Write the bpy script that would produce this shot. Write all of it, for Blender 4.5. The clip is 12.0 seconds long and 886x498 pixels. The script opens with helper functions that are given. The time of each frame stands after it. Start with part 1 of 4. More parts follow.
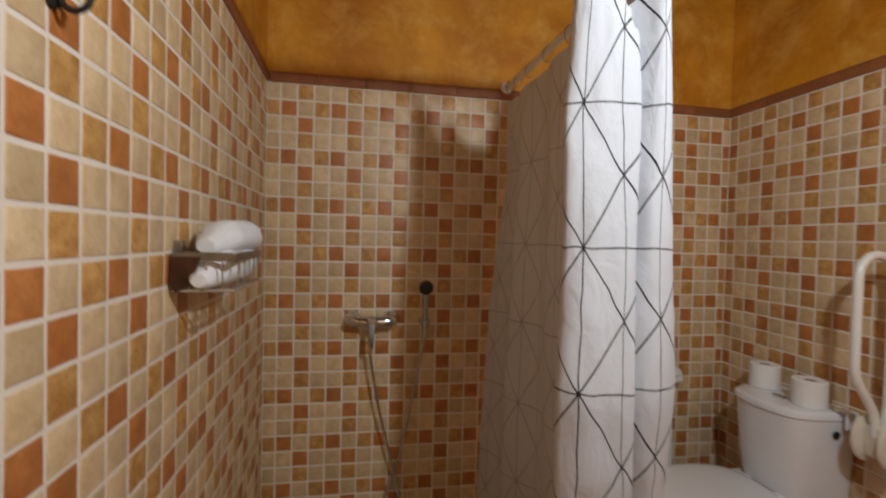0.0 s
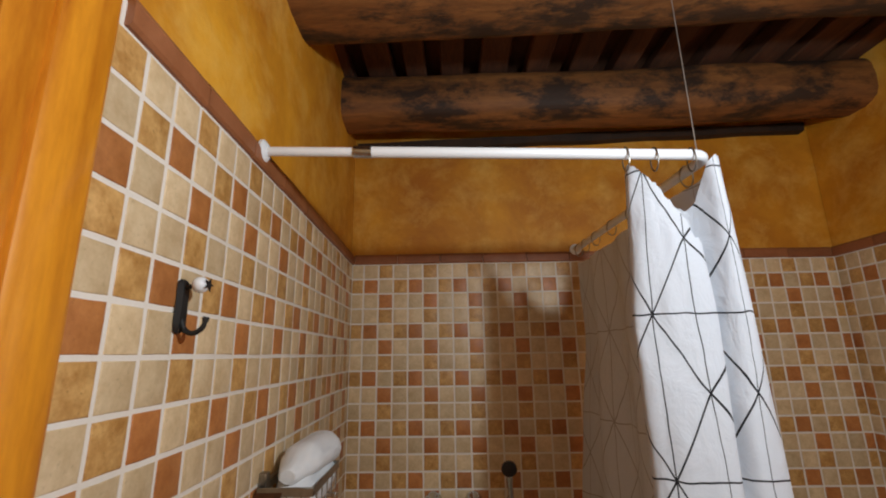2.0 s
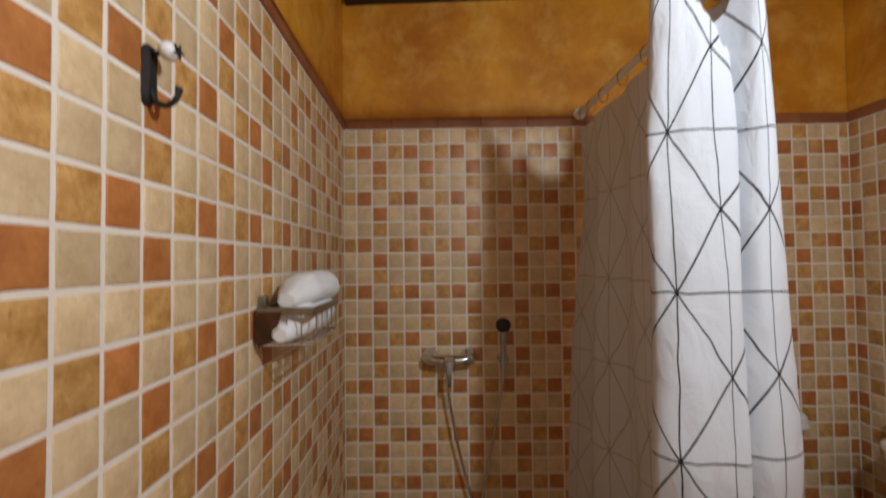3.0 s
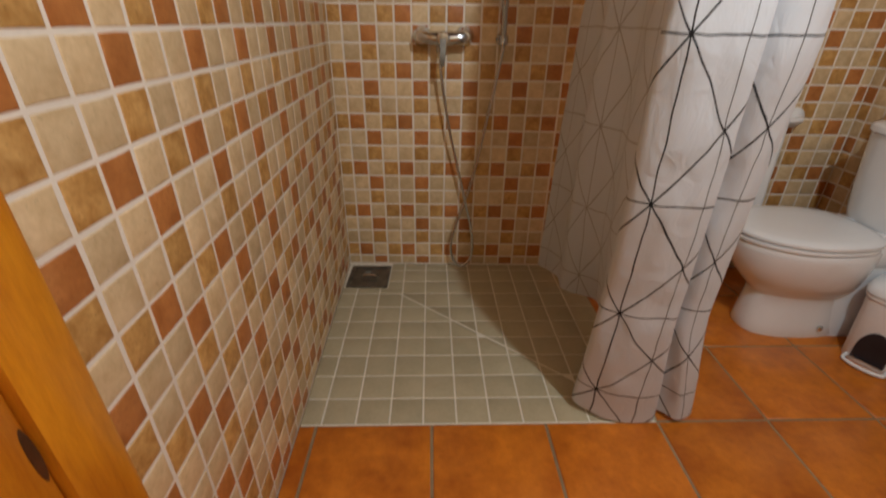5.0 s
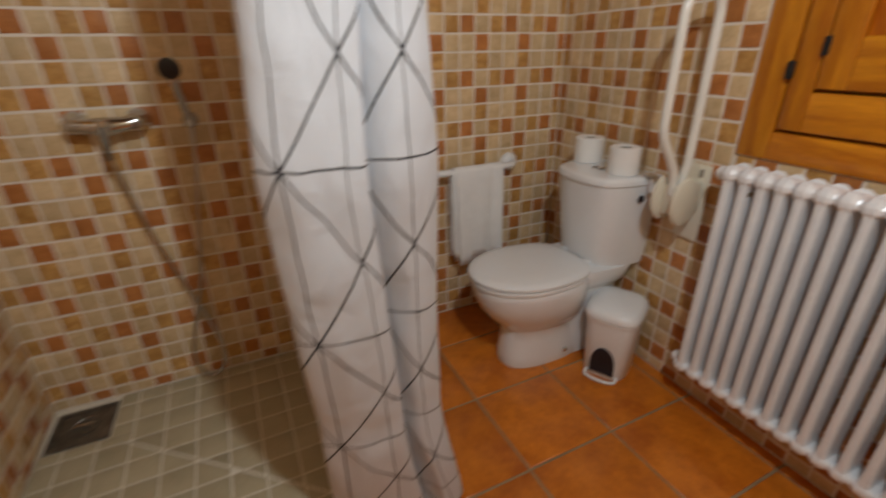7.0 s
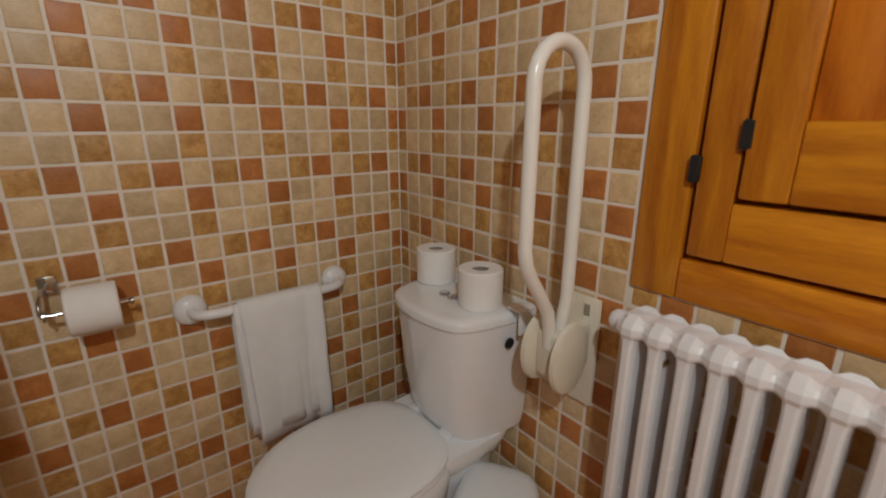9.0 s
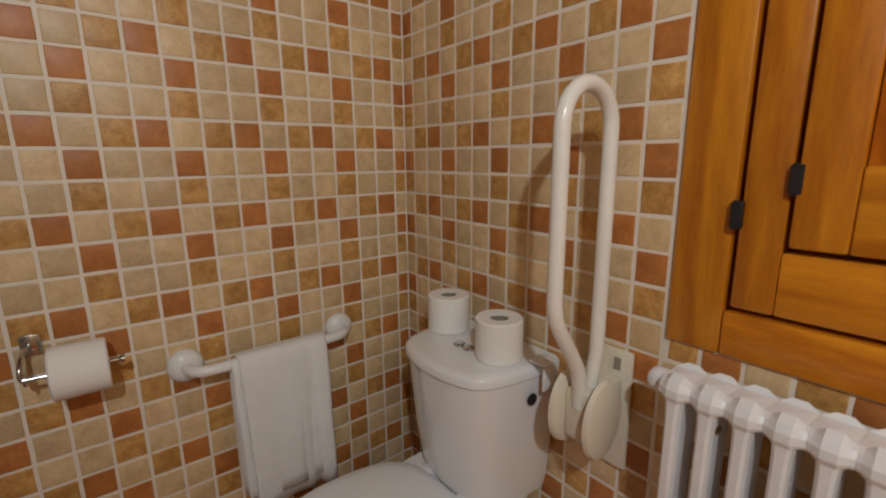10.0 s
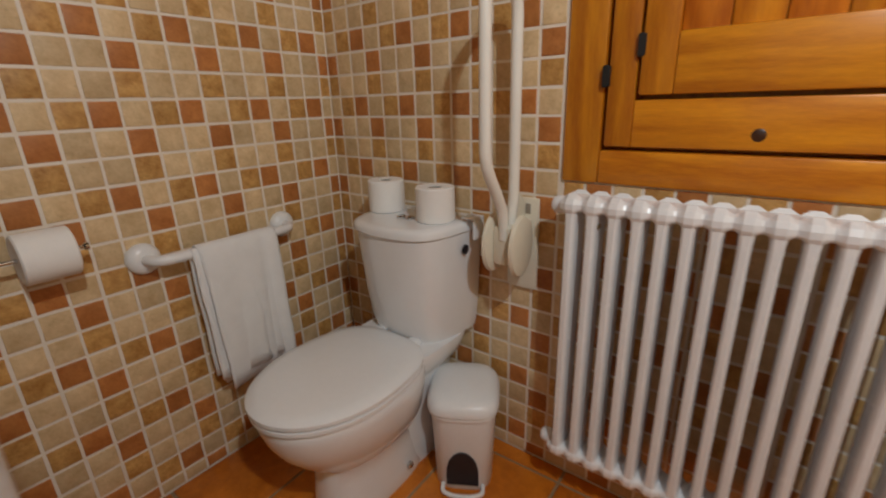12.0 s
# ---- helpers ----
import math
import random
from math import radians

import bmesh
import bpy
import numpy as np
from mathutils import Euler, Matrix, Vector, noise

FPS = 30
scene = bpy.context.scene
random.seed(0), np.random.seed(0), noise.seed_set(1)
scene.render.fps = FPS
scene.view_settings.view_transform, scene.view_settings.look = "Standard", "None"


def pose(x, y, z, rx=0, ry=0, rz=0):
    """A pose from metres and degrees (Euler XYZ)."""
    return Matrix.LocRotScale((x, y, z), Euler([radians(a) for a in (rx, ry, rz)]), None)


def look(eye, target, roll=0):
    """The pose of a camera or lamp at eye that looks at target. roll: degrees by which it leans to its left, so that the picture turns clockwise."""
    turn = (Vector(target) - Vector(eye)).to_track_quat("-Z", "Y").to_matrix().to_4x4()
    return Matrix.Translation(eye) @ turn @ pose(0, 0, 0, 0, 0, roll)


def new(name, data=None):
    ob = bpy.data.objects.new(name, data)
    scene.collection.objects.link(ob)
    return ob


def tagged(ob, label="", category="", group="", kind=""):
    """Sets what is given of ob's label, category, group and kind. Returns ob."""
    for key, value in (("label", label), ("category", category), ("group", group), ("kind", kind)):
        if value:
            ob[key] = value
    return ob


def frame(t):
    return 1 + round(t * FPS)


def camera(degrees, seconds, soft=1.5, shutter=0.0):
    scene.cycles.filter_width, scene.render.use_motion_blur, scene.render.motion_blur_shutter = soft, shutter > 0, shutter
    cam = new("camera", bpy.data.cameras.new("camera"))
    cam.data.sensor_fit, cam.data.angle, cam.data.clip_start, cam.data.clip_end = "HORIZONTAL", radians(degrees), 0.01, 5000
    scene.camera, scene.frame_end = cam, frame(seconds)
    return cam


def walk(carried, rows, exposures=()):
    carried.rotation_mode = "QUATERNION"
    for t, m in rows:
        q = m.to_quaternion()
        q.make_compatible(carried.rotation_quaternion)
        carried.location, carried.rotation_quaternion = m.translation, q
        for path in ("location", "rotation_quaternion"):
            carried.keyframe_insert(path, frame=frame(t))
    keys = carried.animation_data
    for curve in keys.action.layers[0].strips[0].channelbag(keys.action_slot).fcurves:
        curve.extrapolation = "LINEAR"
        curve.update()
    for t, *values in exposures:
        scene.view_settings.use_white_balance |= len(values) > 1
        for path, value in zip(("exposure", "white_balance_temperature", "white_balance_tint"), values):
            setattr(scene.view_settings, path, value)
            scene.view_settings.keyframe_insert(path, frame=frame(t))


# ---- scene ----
cam = camera(90.3, 12.0, soft=1.9, shutter=0.5)
EXPOSURES = [(0.0, -0.06, 6700, 12), (1.5, -0.33, 6500, 12), (2.5, -0.16, 6500, 12), (3.5, -0.02, 6550, 12), (5.5, 0.44, 6750, 10), (7.5, 0.12, 6850, 10.5), (9.5, 0.11, 6900, 10.5), (12.0, 0.24, 6850, 10.5)]
PATH = [
    (0, (0.42, -1.914, 1.35), (0.756, 0.057, 1.307), 1.4),
    (0.5, (0.442, -1.948, 1.426), (0.554, 0.047, 1.502), -0.2),
    (1, (0.451, -1.985, 1.502), (0.453, 0.004, 1.707), -0.9),
    (1.5, (0.459, -2.003, 1.58), (0.404, -0.041, 1.964), -0.7),
    (2, (0.451, -1.964, 1.576), (0.415, -0.019, 2.042), -0.8),
    (2.5, (0.447, -1.912, 1.491), (0.423, 0.061, 1.818), -0.9),
    (3, (0.433, -1.883, 1.403), (0.422, 0.117, 1.462), -0.7),
    (3.5, (0.428, -1.865, 1.322), (0.428, 0.123, 1.106), -0.0),
    (3.7, (0.427, -1.86, 1.287), (0.43, 0.109, 0.936), 0.1),
    (5.3, (0.445, -1.886, 1.012), (0.463, -0.172, -0.018), 1.1),
    (5.5, (0.444, -1.886, 0.992), (0.47, -0.216, -0.108), 1.3),
    (6, (0.46, -1.882, 1.004), (0.505, -0.252, -0.154), 1.7),
    (6.5, (0.582, -1.814, 1.161), (0.922, -0.057, 0.267), -0.5),
    (7, (0.808, -1.71, 1.194), (1.548, -0.048, 0.364), -1.0),
    (7.1, (0.836, -1.672, 1.206), (1.668, -0.057, 0.369), -0.4),
    (7.6, (1.06, -1.594, 1.171), (2.056, -0.011, 0.462), -0.3),
    (9.3, (1.377, -1.245, 1.223), (2.579, 0.272, 0.719), 0.0),
    (9.5, (1.388, -1.234, 1.25), (2.592, 0.295, 0.791), -0.0),
    (10, (1.362, -1.205, 1.218), (2.578, 0.331, 0.814), -0.5),
    (10.5, (1.332, -1.186, 1.158), (2.542, 0.353, 0.75), -0.7),
    (11, (1.302, -1.21, 1.114), (2.537, 0.288, 0.633), -1.4),
    (11.5, (1.21, -1.268, 1.089), (2.575, 0.088, 0.54), -2.7),
    (12, (1.102, -1.291, 1.082), (2.607, -0.134, 0.452), -1.7),
]
walk(cam, [(t, look(eye, target, roll)) for t, eye, target, roll in PATH], exposures=EXPOSURES)

# ---- light ----

W, D, H = 2.165, -2.45, 2.78          # right wall, front wall, underside of the boards
SLANT = 0.034                         # the left wall leans into the room towards the door

lamp_data = bpy.data.lights.new("ceiling_lamp_light", "POINT")
lamp_data.energy, lamp_data.shadow_soft_size, lamp_data.color = 46.0, 0.03, (0.758, 0.86, 0.935)
lamp = new("ceiling_lamp_light", lamp_data)
lamp.matrix_world = pose(1.06, -1.82, 2.0)

hall_data = bpy.data.lights.new("hall_window_light", "AREA")
hall_data.energy, hall_data.shape, hall_data.size, hall_data.size_y, hall_data.color = 13.0, "RECTANGLE", 0.6, 0.8, (0.86, 0.91, 1.0)
hall_light = new("hall_window_light", hall_data)
hall_light.matrix_world = look((-1.5, -1.1, 1.0), (-0.45, -1.35, 0.0))

world = bpy.data.worlds.new("world")
scene.world = world
world.use_nodes = True
world.node_tree.nodes["Background"].inputs[0].default_value = (0.5, 0.6, 0.8, 1)
world.node_tree.nodes["Background"].inputs[1].default_value = 0.05


# ---- materials ----
def graph(name):
    m = bpy.data.materials.new(name)
    m.use_nodes = True
    nt = m.node_tree
    return m, nt, nt.nodes["Principled BSDF"]


def node(nt, kind, **values):
    n = nt.nodes.new(kind)
    for key, v in values.items():
        n.inputs[key.replace("_", " ")].default_value = v
    return n


def math_node(nt, op, a, b=None):
    n = nt.nodes.new("ShaderNodeMath")
    n.operation = op
    for i, v in enumerate((a, b)):
        if v is None:
            continue
        if isinstance(v, (int, float)):
            n.inputs[i].default_value = v
        else:
            nt.links.new(v, n.inputs[i])
    return n.outputs[0]


def mix_colour(nt, fac, a, b, blend="MIX"):
    n = nt.nodes.new("ShaderNodeMix")
    n.data_type, n.blend_type = "RGBA", blend
    if isinstance(fac, (int, float)):
        n.inputs[0].default_value = fac
    else:
        nt.links.new(fac, n.inputs[0])
    for i, v in ((6, a), (7, b)):
        if isinstance(v, tuple):
            n.inputs[i].default_value = (*v, 1)
        else:
            nt.links.new(v, n.inputs[i])
    return n.outputs[2]


def ramp(nt, source, lo, hi):
    n = nt.nodes.new("ShaderNodeMapRange")
    n.inputs[1].default_value, n.inputs[2].default_value = lo, hi
    nt.links.new(source, n.inputs[0])
    return n.outputs[0]


def position(nt, stretch=(1, 1, 1), seeded=False):
    geo = nt.nodes.new("ShaderNodeNewGeometry")
    out = geo.outputs["Position"]
    m = nt.nodes.new("ShaderNodeVectorMath")
    m.operation = "MULTIPLY"
    m.inputs[1].default_value = stretch
    nt.links.new(out, m.inputs[0])
    out = m.outputs[0]
    if seeded:
        a = nt.nodes.new("ShaderNodeVectorMath")
        a.operation = "ADD"
        nt.links.new(out, a.inputs[0])
        s = math_node(nt, "MULTIPLY", piece_random(nt), 37.0)
        nt.links.new(s, a.inputs[1])
        out = a.outputs[0]
    return out


def piece_random(nt):
    info = nt.nodes.new("ShaderNodeObjectInfo")
    geo = nt.nodes.new("ShaderNodeNewGeometry")
    s = math_node(nt, "ADD", info.outputs["Random"], geo.outputs["Random Per Island"])
    return math_node(nt, "FRACT", s)


def noise_of(nt, vec, scale, detail=4.0, rough=0.55, distort=0.0):
    n = node(nt, "ShaderNodeTexNoise", Scale=scale, Detail=detail, Roughness=rough, Distortion=distort)
    nt.links.new(vec, n.inputs["Vector"])
    return n.outputs["Fac"]


def bump_to(nt, bsdf, height, strength, distance):
    b = node(nt, "ShaderNodeBump", Strength=strength, Distance=distance)
    nt.links.new(height, b.inputs["Height"])
    nt.links.new(b.outputs[0], bsdf.inputs["Normal"])


def surface(name, dark, light, big=3.0, small=60.0, rough=0.5, rough_var=0.15, bump=0.2, depth=0.001, metal=0.0, pieces=0.0, stretch=(1, 1, 1), distort=0.0, coat=0.0, specks=0.0):
    """Two-scale mottled paint, clay, cloth or stone."""
    m, nt, bsdf = graph(name)
    vec = position(nt, stretch, pieces > 0)
    a, b = noise_of(nt, vec, big, 3, 0.6, distort), noise_of(nt, vec, small, 4, 0.65)
    fac = ramp(nt, math_node(nt, "ADD", math_node(nt, "MULTIPLY", a, 0.65), math_node(nt, "MULTIPLY", b, 0.35)), 0.35, 0.65)
    colour = mix_colour(nt, fac, dark, light)
    if specks:
        pits = ramp(nt, noise_of(nt, vec, 150, 3, 0.7), 0.60, 0.72)
        colour = mix_colour(nt, math_node(nt, "MULTIPLY", pits, specks), colour, tuple(v * 0.45 for v in dark))
    if pieces:
        r = math_node(nt, "ADD", math_node(nt, "MULTIPLY", piece_random(nt), pieces), 1 - pieces / 2)
        c = nt.nodes.new("ShaderNodeCombineColor")
        for i in range(3):
            nt.links.new(r, c.inputs[i])
        colour = mix_colour(nt, 1.0, colour, c.outputs[0], "MULTIPLY")
    nt.links.new(colour, bsdf.inputs["Base Color"])
    nt.links.new(math_node(nt, "ADD", math_node(nt, "MULTIPLY", b, rough_var), rough - rough_var / 2), bsdf.inputs["Roughness"])
    bsdf.inputs["Metallic"].default_value = metal
    bsdf.inputs["Coat Weight"].default_value = coat
    bsdf.inputs["Coat Roughness"].default_value = 0.12
    bump_to(nt, bsdf, b, bump, depth)
    return m


def wood(name, dark, light, axis, rough=0.35, coat=0.3, grain=26.0, knots=True):
    """Varnished boards with the grain along one axis."""
    m, nt, bsdf = graph(name)
    s = [9.0, 9.0, 9.0]
    s["xyz".index(axis)] = 1.2
    vec = position(nt, tuple(s), True)
    warp = noise_of(nt, vec, 0.8, 3, 0.5, 0.6)
    rings = math_node(nt, "SINE", math_node(nt, "MULTIPLY", warp, grain))
    fine = noise_of(nt, vec, 14.0, 6, 0.75)
    fac = ramp(nt, math_node(nt, "ADD", math_node(nt, "MULTIPLY", rings, 0.2), fine), 0.2, 0.9)
    colour = mix_colour(nt, fac, light, dark)
    r = math_node(nt, "ADD", math_node(nt, "MULTIPLY", piece_random(nt), 0.3), 0.8)
    c = nt.nodes.new("ShaderNodeCombineColor")
    for i in range(3):
        nt.links.new(r, c.inputs[i])
    colour = mix_colour(nt, 1.0, colour, c.outputs[0], "MULTIPLY")
    nt.links.new(colour, bsdf.inputs["Base Color"])
    bsdf.inputs["Roughness"].default_value = rough
    bsdf.inputs["Coat Weight"].default_value = coat
    bsdf.inputs["Coat Roughness"].default_value = 0.15
    bump_to(nt, bsdf, fine, 0.15, 0.001)
    return m


def beam_wood():
    """Old stained timber: brown where worn, blackened in patches, faint grain along x."""
    m, nt, bsdf = graph("beam_old_wood")
    vec = position(nt, (0.8, 5.0, 5.0))
    grain, soot = noise_of(nt, vec, 6.0, 5, 0.7, 0.4), noise_of(nt, position(nt, (1.0, 2.0, 2.0)), 3.2, 9, 0.72, 0.1)
    c = mix_colour(nt, ramp(nt, grain, 0.3, 0.7), (0.13, 0.047, 0.011), (0.31, 0.122, 0.030))
    c = mix_colour(nt, ramp(nt, soot, 0.47, 0.58), c, (0.035, 0.016, 0.007))
    nt.links.new(c, bsdf.inputs["Base Color"])
    bsdf.inputs["Roughness"].default_value = 0.7
    bump_to(nt, bsdf, math_node(nt, "ADD", grain, soot), 0.6, 0.006)
    return m


TILE_LIGHT = surface("tile_cream", (0.555, 0.388, 0.206), (0.73, 0.555, 0.337), 26, 120, 0.46, 0.2, 0.25, 0.0008, pieces=0.26, specks=0.35)
TILE_TAN = surface("tile_ochre", (0.39, 0.18, 0.042), (0.66, 0.385, 0.135), 34, 130, 0.46, 0.2, 0.3, 0.0008, pieces=0.2, specks=0.5)
TILE_RED = surface("tile_terracotta_glazed", (0.37, 0.124, 0.031), (0.545, 0.218, 0.064), 24, 130, 0.46, 0.2, 0.25, 0.0008, pieces=0.24, specks=0.35)
GROUT = surface("grout_cream", (0.74, 0.665, 0.57), (0.84, 0.77, 0.68), 4, 150, 0.85, 0.1, 0.4, 0.001)
TRIM = surface("trim_tile_brick_red", (0.25, 0.085, 0.03), (0.34, 0.125, 0.05), 12, 120, 0.5, 0.2, 0.3, 0.001, pieces=0.2, specks=0.3)
CLAY = surface("floor_terracotta", (0.42, 0.102, 0.007), (0.71, 0.22, 0.02), 7, 34, 0.36, 0.22, 0.15, 0.001, pieces=0.16, coat=0.12, specks=0.25)
CLAY_GROUT = surface("floor_grout_grey_brown", (0.24, 0.16, 0.085), (0.37, 0.265, 0.15), 6, 120, 0.9, 0.1, 0.5, 0.001)
SHOWER = surface("shower_tile_olive_grey", (0.42, 0.365, 0.24), (0.52, 0.455, 0.31), 8, 90, 0.45, 0.15, 0.2, 0.0006, pieces=0.08)
SHOWER_GROUT = surface("shower_grout", (0.74, 0.69, 0.58), (0.84, 0.79, 0.68), 6, 120, 0.85, 0.1, 0.3, 0.001)
PINE_Z = wood("pine_upright", (0.44, 0.115, 0.005), (0.77, 0.295, 0.016), "z")
PINE_RED = wood("pine_heartwood", (0.38, 0.085, 0.004), (0.66, 0.20, 0.012), "z")
PINE_Y = wood("pine_level", (0.44, 0.115, 0.005), (0.77, 0.295, 0.016), "y")
OAK_X = beam_wood()
SOOTY = surface("blackened_wood", (0.012, 0.006, 0.003), (0.05, 0.022, 0.008), 6, 60, 0.8, 0.1, 0.5, 0.002)
OAK_Y = wood("ceiling_board_wood", (0.05, 0.018, 0.008), (0.15, 0.055, 0.02), "y", 0.8, 0.0, 14)
CERAMIC = surface("white_ceramic", (0.79, 0.81, 0.83), (0.83, 0.85, 0.87), 2, 30, 0.09, 0.05, 0.02, 0.0004, coat=0.4)
SEAT_PLASTIC = surface("white_seat_plastic", (0.79, 0.81, 0.83), (0.83, 0.85, 0.87), 2, 60, 0.18, 0.1, 0.03, 0.0004)
ENAMEL = surface("white_enamel", (0.78, 0.79, 0.81), (0.85, 0.86, 0.88), 5, 70, 0.25, 0.15, 0.12, 0.0006)
CREAM = surface("cream_plastic", (0.72, 0.67, 0.55), (0.78, 0.74, 0.62), 5, 80, 0.35, 0.1, 0.1, 0.0004)
WHITE_PLASTIC = surface("white_plastic", (0.80, 0.815, 0.83), (0.85, 0.865, 0.88), 4, 80, 0.3, 0.1, 0.08, 0.0004)
CHROME = surface("chrome", (0.52, 0.54, 0.56), (0.66, 0.68, 0.70), 10, 120, 0.16, 0.1, 0.05, 0.0004, metal=1.0)
STEEL = surface("dull_steel", (0.26, 0.24, 0.21), (0.40, 0.38, 0.34), 20, 120, 0.35, 0.2, 0.2, 0.0006, metal=1.0)
DARK_STEEL = surface("dark_grey_steel", (0.11, 0.10, 0.085), (0.22, 0.20, 0.17), 20, 120, 0.4, 0.2, 0.3, 0.0006, metal=0.7)
BLACK = surface("black_iron", (0.006, 0.005, 0.005), (0.013, 0.012, 0.011), 20, 120, 0.65, 0.2, 0.3, 0.0006)
RUBBER = surface("black_plastic", (0.010, 0.011, 0.016), (0.02, 0.021, 0.03), 20, 120, 0.4, 0.2, 0.1, 0.0004)
TERRY = surface("white_terry_cloth", (0.82, 0.83, 0.84), (0.88, 0.89, 0.90), 18, 420, 0.95, 0.05, 0.9, 0.002)
PAPER = surface("white_tissue", (0.84, 0.83, 0.81), (0.89, 0.88, 0.86), 12, 260, 0.95, 0.05, 0.5, 0.0008)
CARD = surface("grey_cardboard", (0.26, 0.22, 0.18), (0.34, 0.30, 0.25), 12, 200, 0.9, 0.05, 0.3, 0.0006)
HALL_FLOOR = surface("hall_pale_tile", (0.62, 0.60, 0.62), (0.72, 0.70, 0.72), 3, 60, 0.3, 0.1, 0.1, 0.0006, pieces=0.08)
HALL_WALL = surface("hall_brown_wall", (0.22, 0.09, 0.03), (0.30, 0.13, 0.045), 2, 50, 0.8, 0.1, 0.2, 0.001)
WIRE = surface("steel_wire", (0.5, 0.48, 0.44), (0.6, 0.58, 0.54), 10, 90, 0.35, 0.1, 0.05, 0.0004, metal=0.8)
BRASS = surface("dull_brass", (0.35, 0.25, 0.12), (0.48, 0.36, 0.18), 10, 90, 0.35, 0.1, 0.05, 0.0004, metal=1.0)


def plaster_material():
    m, nt, bsdf = graph("ochre_sponged_plaster")
    vec = position(nt)
    cloud, streak, fine = noise_of(nt, vec, 2.0, 6, 0.66, 0.3), noise_of(nt, vec, 4.5, 8, 0.7, 0.25), noise_of(nt, vec, 55, 4, 0.6)
    c = mix_colour(nt, ramp(nt, cloud, 0.34, 0.66), (0.44, 0.145, 0.004), (0.76, 0.345, 0.018))
    c = mix_colour(nt, math_node(nt, "MULTIPLY", ramp(nt, streak, 0.47, 0.66), 0.45), c, (0.88, 0.55, 0.13))
    nt.links.new(c, bsdf.inputs["Base Color"])
    bsdf.inputs["Roughness"].default_value = 0.62
    bump_to(nt, bsdf, math_node(nt, "ADD", math_node(nt, "MULTIPLY", streak, 1.0), math_node(nt, "MULTIPLY", fine, 0.4)), 0.5, 0.006)
    return m


PLASTER = plaster_material()


def curtain_material(name, ink_colour):
    """White polyester with a printed net of thin black lines, in cloth coordinates."""
    m, nt, bsdf = graph(name)
    uv = nt.nodes.new("ShaderNodeUVMap")
    uv.uv_map = "cloth"
    jig = node(nt, "ShaderNodeTexNoise", Scale=3.0, Detail=1.0)
    nt.links.new(uv.outputs[0], jig.inputs["Vector"])
    sep = nt.nodes.new("ShaderNodeSeparateXYZ")
    nt.links.new(uv.outputs[0], sep.inputs[0])
    wob = math_node(nt, "MULTIPLY", math_node(nt, "SUBTRACT", jig.outputs["Fac"], 0.5), 0.05)
    u, v = math_node(nt, "ADD", sep.outputs[0], wob), math_node(nt, "ADD", sep.outputs[1], wob)

    def lines(x, scale):
        f = math_node(nt, "FRACT", math_node(nt, "ADD", x, 0.5))
        return math_node(nt, "MULTIPLY", math_node(nt, "ABSOLUTE", math_node(nt, "SUBTRACT", f, 0.5)), scale)
    across = lines(v, 0.31)
    half = math_node(nt, "ADD", lines(math_node(nt, "ADD", u, 0.5), 0.178), 0.0009)
    upright = math_node(nt, "MINIMUM", math_node(nt, "ADD", lines(u, 0.178), 0.0004), half)
    rise, fall = lines(math_node(nt, "ADD", u, v), 0.155), lines(math_node(nt, "SUBTRACT", u, v), 0.155)
    d = math_node(nt, "MINIMUM", math_node(nt, "MINIMUM", across, upright), math_node(nt, "MINIMUM", rise, fall))
    ink = math_node(nt, "LESS_THAN", d, 0.0017)
    weave = noise_of(nt, position(nt), 500, 2, 0.5)
    cloth = mix_colour(nt, weave, (0.79, 0.82, 0.87), (0.85, 0.88, 0.93))
    colour = mix_colour(nt, ink, cloth, ink_colour)
    nt.links.new(colour, bsdf.inputs["Base Color"])
    bsdf.inputs["Roughness"].default_value = 0.75
    crinkle = noise_of(nt, position(nt, (1, 1, 0.6)), 22, 4, 0.6, 0.8)
    bump_to(nt, bsdf, math_node(nt, "ADD", math_node(nt, "MULTIPLY", weave, 0.05), crinkle), 0.6, 0.011)
    tr = nt.nodes.new("ShaderNodeBsdfTranslucent")
    nt.links.new(colour, tr.inputs["Color"])
    mx = nt.nodes.new("ShaderNodeMixShader")
    mx.inputs[0].default_value = 0.38
    nt.links.new(bsdf.outputs[0], mx.inputs[1])
    nt.links.new(tr.outputs[0], mx.inputs[2])
    nt.links.new(mx.outputs[0], nt.nodes["Material Output"].inputs["Surface"])
    return m


CURTAIN = curtain_material("white_curtain_black_net_print", (0.015, 0.015, 0.018))
LINING = curtain_material("white_curtain_reverse", (0.50, 0.48, 0.46))


# ---- building blocks ----
def part(name, bm, material, parent=None, label="", smooth=True, m=None):
    """Links a bmesh as one mesh object, under a thing or a part."""
    me = bpy.data.meshes.new(name)
    bmesh.ops.recalc_face_normals(bm, faces=bm.faces)
    bm.to_mesh(me)
    bm.free()
    for poly in me.polygons:
        poly.use_smooth = smooth
    for one in material if isinstance(material, (list, tuple)) else (material,):
        me.materials.append(one)
    if smooth:
        me.set_sharp_from_angle(angle=radians(40))
    ob = new(name, me)
    if parent:
        ob.parent = parent
    if m is not None:
        ob.matrix_basis = m
    if label:
        ob["label"] = label
    return ob


def piece(name, me, parent, m):
    ob = new(name, me)
    ob.parent = parent
    ob.matrix_basis = m
    return ob


def thing(name, label, category, m=None, group="", kind=""):
    ob = new(name)
    ob.empty_display_size = 0.05
    if m is not None:
        ob.matrix_basis = m
    return tagged(ob, label, category, group, kind)


